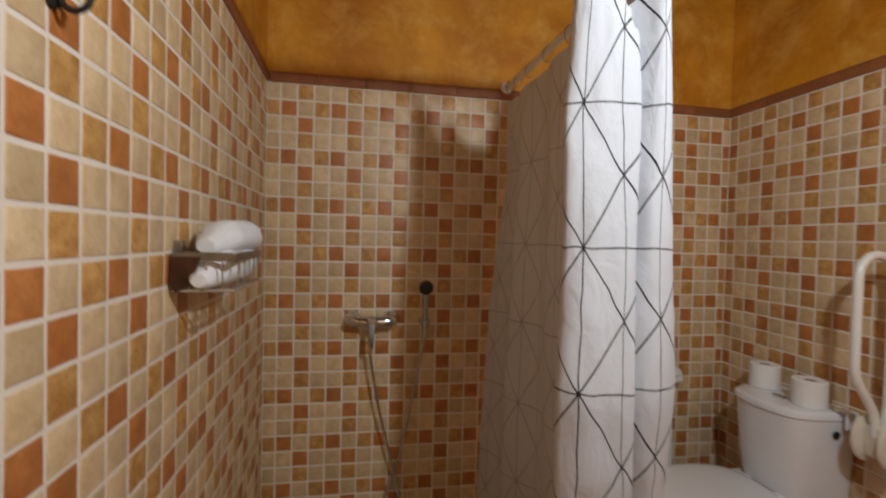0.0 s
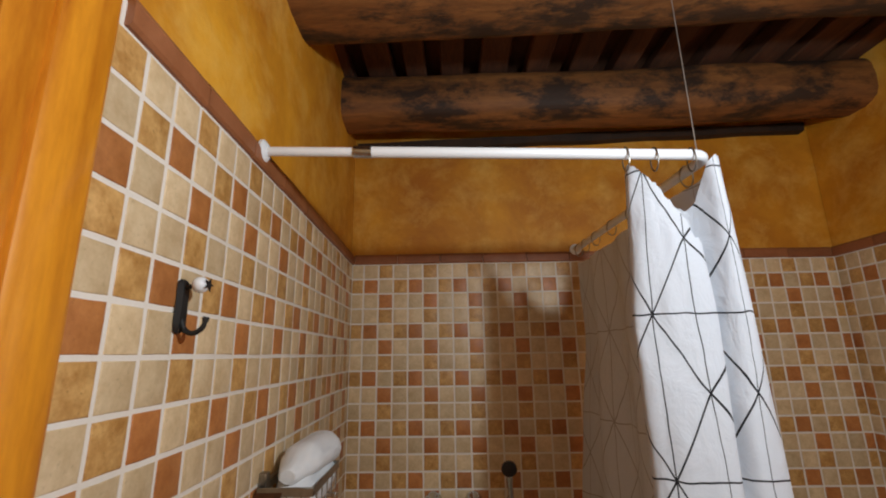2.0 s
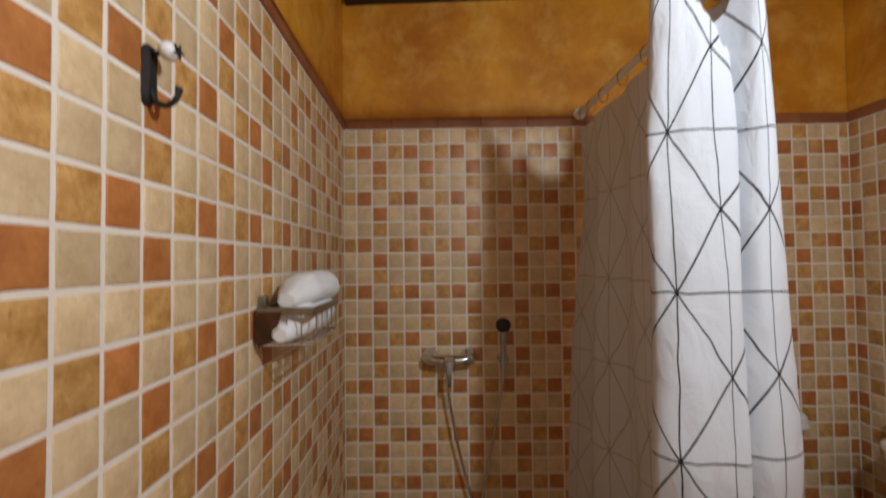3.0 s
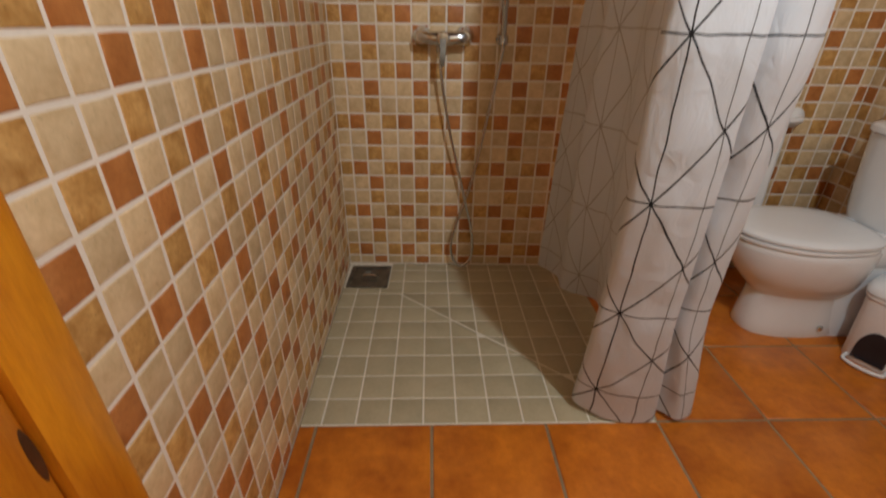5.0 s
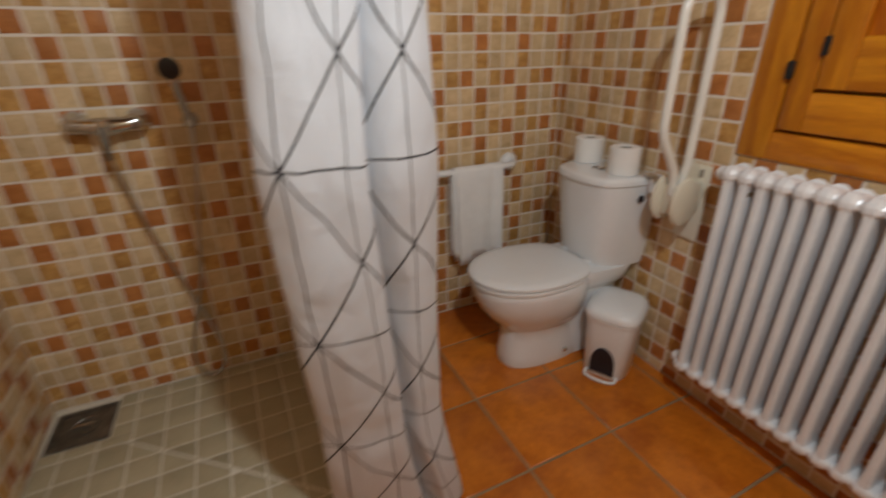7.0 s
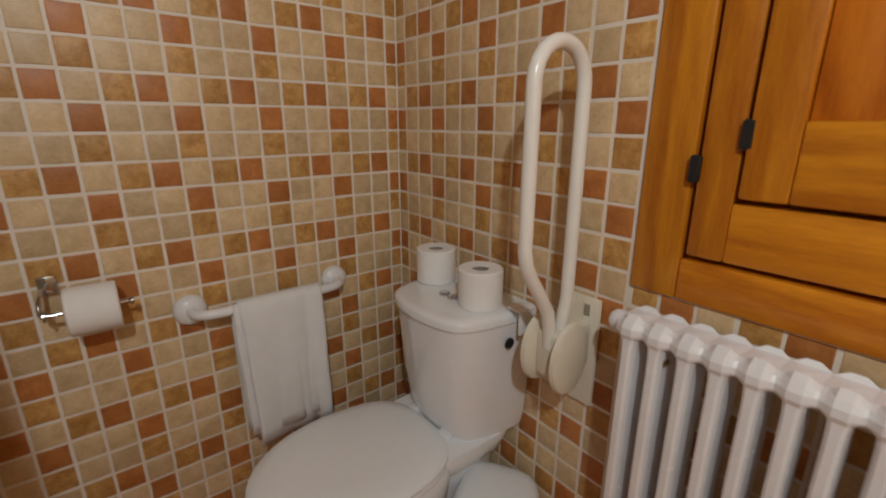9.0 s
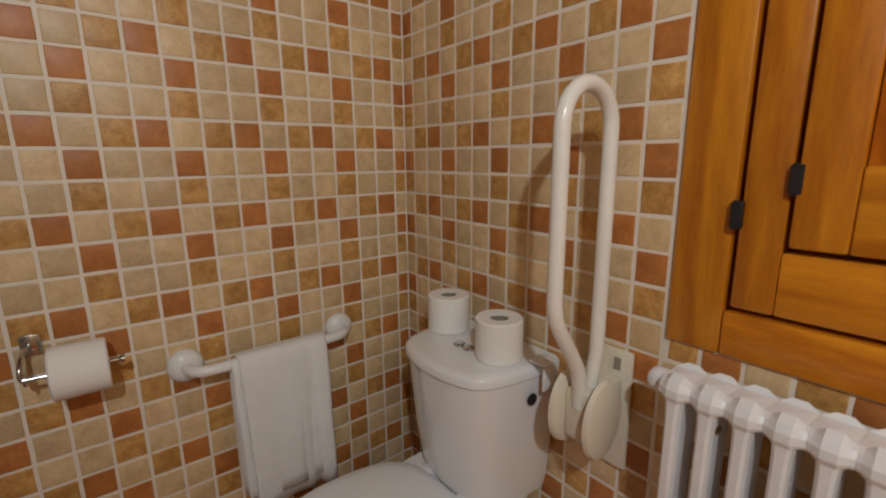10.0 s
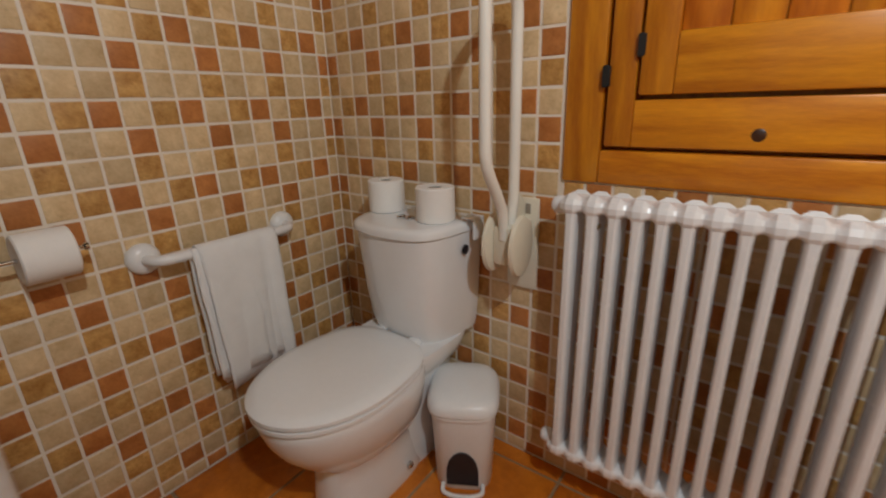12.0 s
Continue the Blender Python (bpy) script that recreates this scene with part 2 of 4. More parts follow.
def box(bm, lo, hi, bevel=0.0, segments=2):
    """A box between two corners, its edges rounded."""
    lo, hi = Vector(lo), Vector(hi)
    geom = bmesh.ops.create_cube(bm, size=1.0)
    vs = geom["verts"]
    for v in vs:
        v.co = Vector([(lo[i] + hi[i]) / 2 + v.co[i] * (hi[i] - lo[i]) for i in range(3)])
    if bevel:
        es = list({e for v in vs for e in v.link_edges})
        bmesh.ops.bevel(bm, geom=es, offset=bevel, segments=segments, profile=0.5, affect="EDGES")
    return bm


def boxes(*spans, bevel=0.0):
    bm = bmesh.new()
    for lo, hi in spans:
        box(bm, lo, hi, bevel)
    return bm


def loft(bm, rings, cap=True, closed=True):
    """Skins rings of equal count."""
    rows = [[bm.verts.new(p) for p in ring] for ring in rings]
    n = len(rows[0])
    for a, b in zip(rows, rows[1:]):
        for i in range(n if closed else n - 1):
            j = (i + 1) % n
            bm.faces.new((a[i], a[j], b[j], b[i]))
    if cap:
        bm.faces.new(rows[0][::-1])
        bm.faces.new(rows[-1])
    return bm


def smooth_path(points, steps=8):
    """Catmull-Rom through the points."""
    pts = [Vector(p) for p in points]
    pts = [2 * pts[0] - pts[1]] + pts + [2 * pts[-1] - pts[-2]]
    out = []
    for a, b, c, d in zip(pts, pts[1:], pts[2:], pts[3:]):
        for k in range(steps):
            t = k / steps
            out.append(0.5 * (2 * b + (c - a) * t + (2 * a - 5 * b + 4 * c - d) * t * t + (3 * b - a - 3 * c + d) * t ** 3))
    return out + [pts[-2]]


def tube(bm, points, radius, sides=12, cap=True):
    """A round tube along a path; radius may be a list."""
    pts = [Vector(p) for p in points]
    rad = radius if isinstance(radius, (list, tuple)) else [radius] * len(pts)
    rings, side = [], None
    for i, p in enumerate(pts):
        t = (pts[min(i + 1, len(pts) - 1)] - pts[max(i - 1, 0)]).normalized()
        if side is None:
            side = t.cross(Vector((0, 0, 1)) if abs(t.z) < 0.9 else Vector((1, 0, 0))).normalized()
        side = (side - t * side.dot(t)).normalized()
        up = t.cross(side)
        rings.append([p + rad[i] * (math.cos(a) * side + math.sin(a) * up) for a in [2 * math.pi * k / sides for k in range(sides)]])
    return loft(bm, rings, cap)


def lathe(bm, profile, origin, axis="z", sides=24):
    """Turns (radius, height) pairs round an axis through origin."""
    o = Vector(origin)
    rings = []
    for r, h in profile:
        ring = []
        for k in range(sides):
            a = 2 * math.pi * k / sides
            c, s = max(r, 0.0002) * math.cos(a), max(r, 0.0002) * math.sin(a)
            ring.append(o + Vector({"z": (c, s, h), "x": (h, c, s), "y": (c, h, s)}[axis]))
        rings.append(ring)
    return loft(bm, rings)


def oval(cx, cy, ax, ay, z, n=32, power=2.0, egg=0.0):
    """A superellipse ring; egg narrows the -x end."""
    out = []
    for k in range(n):
        a = 2 * math.pi * k / n
        c, s = math.cos(a), math.sin(a)
        x = math.copysign(abs(c) ** (2 / power), c)
        y = math.copysign(abs(s) ** (2 / power), s)
        out.append(Vector((cx + ax * x, cy + ay * y * (1 + egg * x), z)))
    return out


def bend(p, q, r, turn, n=8):
    """Points of an arc in a plane: centre p, first direction q, turned towards r."""
    return [Vector(p) + Vector(q) * math.cos(turn * k / n) + Vector(r) * math.sin(turn * k / n) for k in range(n + 1)]


# ---- walls ----
PITCH, TILE_TOP = 0.0667, 1.978
TRIM_TOP = TILE_TOP + 0.047
WIN = (-0.860, -1.82, 0.889, 1.93)      # window: sides along y, sill and head
DOOR = (-1.608, -2.38, 2.08)            # door opening in the left wall
left_dir = Vector((SLANT, -1, 0)).normalized()


def left_x(y):
    return -SLANT * y


def prism(bm, plan, z0, z1):
    """An upright prism on a plan polygon."""
    lo, hi = [bm.verts.new((x, y, z0)) for x, y in plan], [bm.verts.new((x, y, z1)) for x, y in plan]
    n = len(plan)
    bm.faces.new(lo[::-1])
    bm.faces.new(hi)
    for i in range(n):
        bm.faces.new((lo[i], lo[(i + 1) % n], hi[(i + 1) % n], hi[i]))


T = 0.16
TW = 0.075                             # the wall beside the door is thin
Z1 = TRIM_TOP - 0.012
bm = bmesh.new()
box(bm, (-0.2, 0, -0.05), (W + T, T, Z1))
wall_north = tagged(part("wall_north", bm, GROUT, smooth=False), "cream grouted wall under mosaic tiles behind the shower", "wall", kind="structure")
bm = bmesh.new()
box(bm, (-0.2, 0.004, Z1), (W + T, T, 3.0))
tagged(part("plaster_north", bm, PLASTER, smooth=False), "ochre sponged plaster above the wall tiles", "wall", kind="structure")

y0, y1 = DOOR[0] + 0.031, DOOR[1]
bm = bmesh.new()
prism(bm, [(left_x(0), 0), (left_x(0) - TW, 0), (left_x(y0) - TW, y0), (left_x(y0), y0)], -0.05, Z1)
prism(bm, [(left_x(y1), y1), (left_x(y1) - TW, y1), (left_x(D) - TW, D), (left_x(D), D)], -0.05, Z1)
wall_west = tagged(part("wall_west", bm, GROUT, smooth=False), "cream grouted wall under mosaic tiles beside the door", "wall", kind="structure")
for ya, yb, zlow in ((0.0, y0, Z1), (y0, y1, DOOR[2]), (y1, D, Z1)):
    bm = bmesh.new()
    prism(bm, [(left_x(ya) - 0.004, ya), (left_x(ya) - TW, ya), (left_x(yb) - TW, yb), (left_x(yb) - 0.004, yb)], zlow, 3.0)
    tagged(part("plaster_west", bm, PLASTER, smooth=False), "ochre sponged plaster above the wall tiles", "wall", kind="structure")

bm = boxes(((W, WIN[0], -0.05), (W + T, 0, Z1)), ((W, D, -0.05), (W + T, WIN[1], Z1)),
           ((W, WIN[1], -0.05), (W + T, WIN[0], WIN[2])), ((W, WIN[1], WIN[3]), (W + T, WIN[0], Z1)))
wall_east = tagged(part("wall_east", bm, GROUT, smooth=False), "cream grouted wall under mosaic tiles with a window", "wall", kind="structure")
bm = bmesh.new()
box(bm, (W + 0.004, D, Z1), (W + T, 0, 3.0))
tagged(part("plaster_east", bm, PLASTER, smooth=False), "ochre sponged plaster above the wall tiles", "wall", kind="structure")
# added wall, never in view; its cream colour bounces fill light forward
bm = bmesh.new()
box(bm, (-0.2, D - T, -0.05), (W + T, D, 3.0))
tagged(part("wall_south", bm, TILE_LIGHT, smooth=False), "unseen cream wall added to close the room and bounce light", "wall", kind="structure")

# hall beyond the door
bm = boxes(((-1.75, -3.1, -0.05), (-1.65, -0.2, 2.8)), ((-1.65, -0.3, -0.05), (-0.17, -0.2, 2.8)), ((-1.65, -3.1, -0.05), (-0.17, -3.0, 2.8)), ((-1.65, -3.0, 2.7), (-0.17, -0.3, 2.8)))
tagged(part("wall_hall", bm, HALL_WALL, smooth=False), "dark ochre hall wall beyond the door", "wall", kind="structure")
bm = bmesh.new()
box(bm, (-1.65, -3.0, -0.06), (0.0, -0.3, -0.008))
hall_floor = tagged(part("floor_hall", bm, CLAY_GROUT, smooth=False), "pale tiled hall floor beyond the door", "floor", kind="structure")
bm = bmesh.new()
box(bm, (-0.148, -0.148, -0.01), (0.148, 0.148, 0.0), 0.002, 1)
hall_tile = part("tile", bm, HALL_FLOOR, hall_floor, m=pose(-1.4, -2.7, 0))
for i in range(5):
    for j in range(8):  # hall tiles
        if i or j:
            piece("tile", hall_tile.data, hall_floor, pose(-1.4 + i * 0.301, -2.7 + j * 0.301, 0))


# ---- ceiling ----
bm = bmesh.new()
box(bm, (-0.3, D - 0.1, H + 0.03), (W + 0.3, 0.1, H + 0.1))
y = 0.0
rng = random.Random(3)
x = -0.05
while x < W + 0.1:                       # boards run from beam to beam, with dark gaps
    w = rng.uniform(0.085, 0.125)
    drop = rng.uniform(0.02, 0.05)
    box(bm, (x, D, H - drop), (x + w, 0, H + 0.028), 0.006, 1)
    x += w + rng.uniform(0.05, 0.095)
tagged(part("ceiling", bm, OAK_Y, smooth=False), "dark stained rough ceiling boards with gaps between", "ceiling", kind="structure")


def beam(y, z, wide, tall, seed):
    """A hand-hewn log from wall to wall, bowed and uneven."""
    r = random.Random(seed)
    rings = []
    for i in range(29):
        x = -0.06 + (W + 0.12) * i / 28
        ring = []
        for k in range(18):
            a = 2 * math.pi * k / 18
            c, s = math.cos(a), math.sin(a)
            rr = 1 + 0.07 * noise.noise(Vector((x * 2.3 + seed, c * 1.2, s * 1.2))) + 0.03 * noise.noise(Vector((x * 9, c * 3 + seed, s * 3)))
            px = math.copysign(abs(c) ** 0.62, c) * wide / 2 * rr
            pz = math.copysign(abs(s) ** 0.62, s) * tall / 2 * rr
            ring.append((x, y + px + 0.012 * math.sin(x * 2 + seed), z + pz + 0.010 * math.sin(x * 1.7 + seed * 2) + 0.012 * x))
        rings.append(ring)
    bm = loft(bmesh.new(), rings)
    return tagged(part("ceiling_beam", bm, OAK_X), "rough dark brown hewn ceiling beam with worn patches", "beam", "ceiling beams", "")


for yb, zb, wb, tb, seed in ((-0.25, 2.63, 0.22, 0.21, 1), (-0.92, 2.62, 0.30, 0.25, 2), (-1.55, 2.63, 0.24, 0.22, 3), (-2.15, 2.63, 0.24, 0.22, 4)):
    beam(yb, zb, wb, tb, seed)
rings = []
for i in range(24):
    x = 0.015 + (W - 0.05) * i / 23
    h = 0.022 + 0.006 * noise.noise(Vector((x * 4, 1, 2)))
    zc = 2.543 + 0.028 * x
    rings.append([(x, 0.02, zc - h), (x, -0.035, zc - h + 0.004), (x, -0.04, zc + h - 0.003), (x, 0.02, zc + h)])
tagged(part("wall_plate_board", loft(bmesh.new(), rings), SOOTY), "thin blackened board along the wall under the beam", "board")

# ---- window with inner shutter ----
def window():
    y0, y1, z0, z1 = WIN
    win = tagged(new("window_1"), "varnished orange pine window with a closed inner shutter", "window", kind="structure")
    X = W
    f = 0.088
    bm = boxes(((X - 0.010, y0 - f, z0), (X + 0.06, y0, z1)), bevel=0.006)
    part("frame_stile", bm, PINE_Z, win)
    bm = boxes(((X - 0.010, y1, z0), (X + 0.06, y1 + f, z1)), bevel=0.006)
    part("frame_stile", bm, PINE_Z, win)
    bm = boxes(((X - 0.010, y1 + f, z0), (X + 0.06, y0 - f, z0 + f - 0.010)), bevel=0.006)
    part("frame_rail", bm, PINE_Y, win)
    bm = boxes(((X - 0.010, y1 + f, z1 - f), (X + 0.06, y0 - f, z1)), bevel=0.006)
    part("frame_rail", bm, PINE_Y, win)
    # sash
    a0, a1, b0, b1 = y0 - f - 0.009, y1 + f + 0.009, z0 + f - 0.001, z1 - f - 0.009
    sash = new("sash")
    sash.parent = win
    s = 0.059
    part("sash_stile", boxes(((X - 0.013, a0 - s, b0), (X + 0.04, a0, b1)), bevel=0.005), PINE_Z, sash)
    part("sash_stile", boxes(((X - 0.013, a1, b0), (X + 0.04, a1 + s, b1)), bevel=0.005), PINE_Z, sash)
    part("sash_rail", boxes(((X - 0.013, a1 + s, b0), (X + 0.04, a0 - s, b0 + 0.100)), bevel=0.005), PINE_Y, sash)
    part("sash_rail", boxes(((X - 0.013, a1 + s, b1 - 0.1), (X + 0.04, a0 - s, b1)), bevel=0.005), PINE_Y, sash)
    # dark knot in the lower rail
    part("knot", lathe(bmesh.new(), [(0.013, 0.0), (0.011, -0.0012), (0.0, -0.0014)], (X - 0.0128, -1.249, 1.006), "x", 16), KNOT, sash, "dark round wood knot")
    # shutter leaf
    c0, c1, e0, e1 = a0 - s - 0.008, a1 + s + 0.008, b0 + 0.109, b1 - 0.108
    leaf = new("shutter")
    leaf.parent = win
    q = 0.067
    part("shutter_stile", boxes(((X - 0.022, c0 - q, e0), (X - 0.004, c0, e1)), bevel=0.005), PINE_Z, leaf)
    part("shutter_stile", boxes(((X - 0.022, c1, e0), (X - 0.004, c1 + q, e1)), bevel=0.005), PINE_Z, leaf)
    part("shutter_rail", boxes(((X - 0.022, c1 + q, e0), (X - 0.004, c0 - q, e0 + 0.119)), bevel=0.005), PINE_Y, leaf)
    part("shutter_rail", boxes(((X - 0.022, c1 + q, e1 - 0.1), (X - 0.004, c0 - q, e1)), bevel=0.005), PINE_Y, leaf)
    n, left = 6, c0 - q
    wide = (left - (c1 + q)) / n
    for i in range(n):
        part("panel_board", boxes(((X - 0.010, left - (i + 1) * wide + 0.001, e0 + 0.117), (X - 0.001, left - i * wide - 0.001, e1 - 0.098)), bevel=0.002), PINE_RED if i % 2 == 0 else PINE_Z, leaf)
    part("backing_board", boxes(((X + 0.042, a1 - 0.03, b0 - 0.03), (X + 0.055, a0 + 0.03, b1 + 0.03))), PINE_Z, win)
    # black iron hinges
    for yy, zz in ((y0 - f - 0.004, 1.127), (c0 + 0.003, 1.184), (y0 - f - 0.004, 1.72), (c0 + 0.003, 1.66)):
        bm = bmesh.new()
        tube(bm, [(X - 0.018, yy, zz - 0.023), (X - 0.018, yy, zz + 0.023)], 0.005, 10)
        box(bm, (X - 0.024, yy - 0.010, zz - 0.021), (X - 0.009, yy + 0.006, zz + 0.021), 0.001, 1)
        part("hinge", bm, BLACK, win, "black iron hinge")


KNOT = surface("dark_knot", (0.03, 0.010, 0.004), (0.09, 0.03, 0.01), 30, 150, 0.4, 0.1, 0.3, 0.001)
window()

# ---- door frame ----
door = tagged(new("door_1"), "varnished orange pine door frame round the open doorway", "door frame", kind="structure")
R = Matrix.Rotation(math.atan(SLANT), 4, "Z")


def on_left(y, out=0.0, z=0.0):
    """A pose on the left wall: local x out of the wall, local y to the back wall."""
    return Matrix.Translation((left_x(y) + out, y, z)) @ R


m = on_left(DOOR[0])
lean = Matrix.Rotation(radians(0.4), 4, "X")
part("casing", boxes(((0.0, 0.007, 0.0), (0.026, 0.083, 2.14)), bevel=0.011), PINE_Z, door, m=m @ lean)
part("knot", lathe(bmesh.new(), [(0.006, 0.0), (0.005, 0.001), (0.0, 0.0012)], (0.0178, -0.030, 1.73), "x", 14), KNOT, door, "dark round wood knot", m=m)
part("groove_strip", boxes(((-0.03, 0.0015, 0.0), (0.009, 0.030, 2.1)), bevel=0.002), PINE_Z, door, m=m)
part("knot", lathe(bmesh.new(), [(0.006, 0.0), (0.005, 0.0016), (0.0, 0.002)], (0, 0, 0), "x", 16), KNOT, door, "long dark split knot", m=m @ pose(0.0178, -0.006, 0.70) @ Matrix.Diagonal((1, 0.9, 6.0, 1)))
part("jamb_lining", boxes(((-0.060, -0.050, 0.0), (0.018, 0.0005, 2.049)), bevel=0.006), PINE_Z, door, m=m)
part("jamb_lining", boxes(((-0.085, DOOR[1] - DOOR[0] + 0.001, 0.0), (0.012, DOOR[1] - DOOR[0] + 0.03, 2.05)), bevel=0.006), PINE_Z, door, m=m)
part("head_lining", boxes(((-0.085, DOOR[1] - DOOR[0] + 0.03, 2.05), (0.012, -0.045, 2.079)), bevel=0.006), PINE_Y, door, m=m)
part("head_casing", boxes(((0.0, DOOR[1] - DOOR[0], 2.14), (0.022, 0.083, 2.23)), bevel=0.007), PINE_Y, door, m=m)


# ---- toilet ----
def toilet():
    t = thing("toilet", "white glazed ceramic toilet with cistern, lid closed", "toilet")
    yc = -0.452
    spec = [(0.0, 1.622, 1.99, 0.097, 2.6), (0.012, 1.618, 1.995, 0.100, 2.6), (0.05, 1.620, 1.99, 0.097, 2.5), (0.12, 1.626, 1.985, 0.094, 2.4), (0.168, 1.628, 1.985, 0.094, 2.3), (0.180, 1.618, 1.985, 0.101, 2.3),
            (0.205, 1.592, 1.985, 0.120, 2.25), (0.24, 1.560, 1.985, 0.142, 2.2), (0.28, 1.530, 1.985, 0.160, 2.15), (0.32, 1.511, 1.985, 0.172, 2.15), (0.36, 1.500, 1.985, 0.180, 2.15), (0.385, 1.497, 1.985, 0.181, 2.15), (0.39, 1.50, 1.98, 0.178, 2.15)]
    rings = [oval((a + b) / 2, yc, (b - a) / 2, hw, z, 40, pw, 0.05 if z > 0.2 else 0.0) for z, a, b, hw, pw in spec]
    bowl = part("bowl", loft(bmesh.new(), rings), CERAMIC, t)
    part("shelf", loft(bmesh.new(), [oval(2.01, yc, 0.145, hw, z, 32, 4.0) for z, hw in ((0.30, 0.09), (0.34, 0.125), (0.40, 0.15), (0.412, 0.148))]), CERAMIC, t)
    part("trapway", loft(bmesh.new(), [oval(1.97, yc, 0.18, hw, z, 32, 3.0) for z, hw in ((0.0, 0.085), (0.1, 0.088), (0.2, 0.092), (0.32, 0.10))]), CERAMIC, t)
    # seat and lid
    def ring(g, z):
        front, back = oval(1.718, yc, 0.230 + g, 0.183 + g, z, 44, 2.05, 0.03), oval(1.718, yc, 0.230 + g, 0.183 + g, z, 44, 3.0, -0.02)
        return [a.lerp(b, min(1.0, max(0.0, (a.x - 1.70) * 9))) for a, b in zip(front, back)]

    part("seat", loft(bmesh.new(), [ring(-0.008, 0.391), ring(0.0, 0.395), ring(0.0, 0.405), ring(-0.006, 0.4085)]), SEAT_PLASTIC, t)
    part("lid", loft(bmesh.new(), [ring(-0.004, 0.411), ring(0.003, 0.415), ring(0.003, 0.424), ring(-0.004, 0.430), ring(-0.03, 0.4345), ring(-0.09, 0.437)]), SEAT_PLASTIC, t)
    for dy in (-0.07, 0.07):
        part("hinge_block", boxes(((1.925, yc + dy - 0.02, 0.41), (1.965, yc + dy + 0.02, 0.428)), bevel=0.005), SEAT_PLASTIC, t)
    # cistern with a bowed front
    def bowed(front, back, half, z):
        """A plan with a straight back and a front that bows out and rounds into the sides."""
        ring = []
        for k in range(33):
            v = -1 + 2 * k / 32
            w = math.copysign(1 - (1 - abs(v)) ** 1.5, v)
            ring.append(Vector((front + (back - front) * (0.20 * abs(w) ** 2 + 0.70 * abs(w) ** 11), yc - half * w, z)))
        return ring + [Vector((back, yc - half * 0.985, z)), Vector((back, yc + half * 0.985, z))]

    spec = [(0.405, 1.972, 0.136), (0.412, 1.958, 0.150), (0.45, 1.944, 0.158), (0.55, 1.930, 0.166), (0.66, 1.920, 0.171), (0.735, 1.914, 0.174)]
    part("cistern", loft(bmesh.new(), [bowed(x, 2.155, hw, z) for z, x, hw in spec]), CERAMIC, t)
    c = lambda g, z: bowed(1.905 - g, 2.158, 0.180 + g, z)
    lid = part("cistern_lid", loft(bmesh.new(), [c(-0.004, 0.737), c(0.0, 0.741), c(0.0, 0.756), c(-0.003, 0.762), c(-0.010, 0.7665), c(-0.022, 0.768)]), CERAMIC, t)
    for dy in (-0.017, 0.017):
        part("flush_button", lathe(bmesh.new(), [(0.014, 0.766), (0.0145, 0.773), (0.012, 0.776), (0.0, 0.777)], (2.02, yc + dy, 0), "z", 18), CHROME, lid, "chrome push button")
    part("inlet_cap", lathe(bmesh.new(), [(0.014, 0.0), (0.0135, -0.004), (0.010, -0.005), (0.0, -0.004)], (2.07, yc - 0.1725, 0.69), "y", 18), RUBBER, t, "dark blue plastic cap")
    part("freshener_clip", boxes(((2.07, yc - 0.205, 0.72), (2.12, yc - 0.198, 0.775)), ((2.07, yc - 0.205, 0.7755), (2.12, yc - 0.16, 0.782)), bevel=0.003), WHITE_PLASTIC, t, "white plastic clip")
    for x in (1.868,):
        part("floor_bolt", lathe(bmesh.new(), [(0.011, 0.0), (0.011, -0.006), (0.007, -0.010), (0.0, -0.011)], (x, yc - 0.098, 0.05), "y", 14), CHROME, t, "chrome fixing bolt")
    return t


toilet()


def paper_roll(m, label, hanging=False):
    t = thing("toilet_roll", label, "toilet paper", m, "toilet rolls")
    h, r = 0.096, 0.055
    part("paper", lathe(bmesh.new(), [(0.022, 0.002), (r - 0.004, 0.0), (r, 0.003), (r, h - 0.003), (r - 0.003, h), (0.022, h - 0.001), (0.021, h - 0.012), (0.021, 0.008)], (0, 0, 0), "z", 36), PAPER, t)
    part("core", lathe(bmesh.new(), [(0.0205, 0.004), (0.0205, h - 0.004), (0.0185, h - 0.004), (0.0185, 0.012), (0.0, 0.011)], (0, 0, 0), "z", 24), CARD, t, "grey cardboard tube")
    return t


paper_roll(pose(2.072, -0.330, 0.768, 0, 0, 20), "white toilet paper roll standing on the cistern lid")
paper_roll(pose(2.050, -0.540, 0.768, 0, 0, 80), "white toilet paper roll standing on the cistern lid")


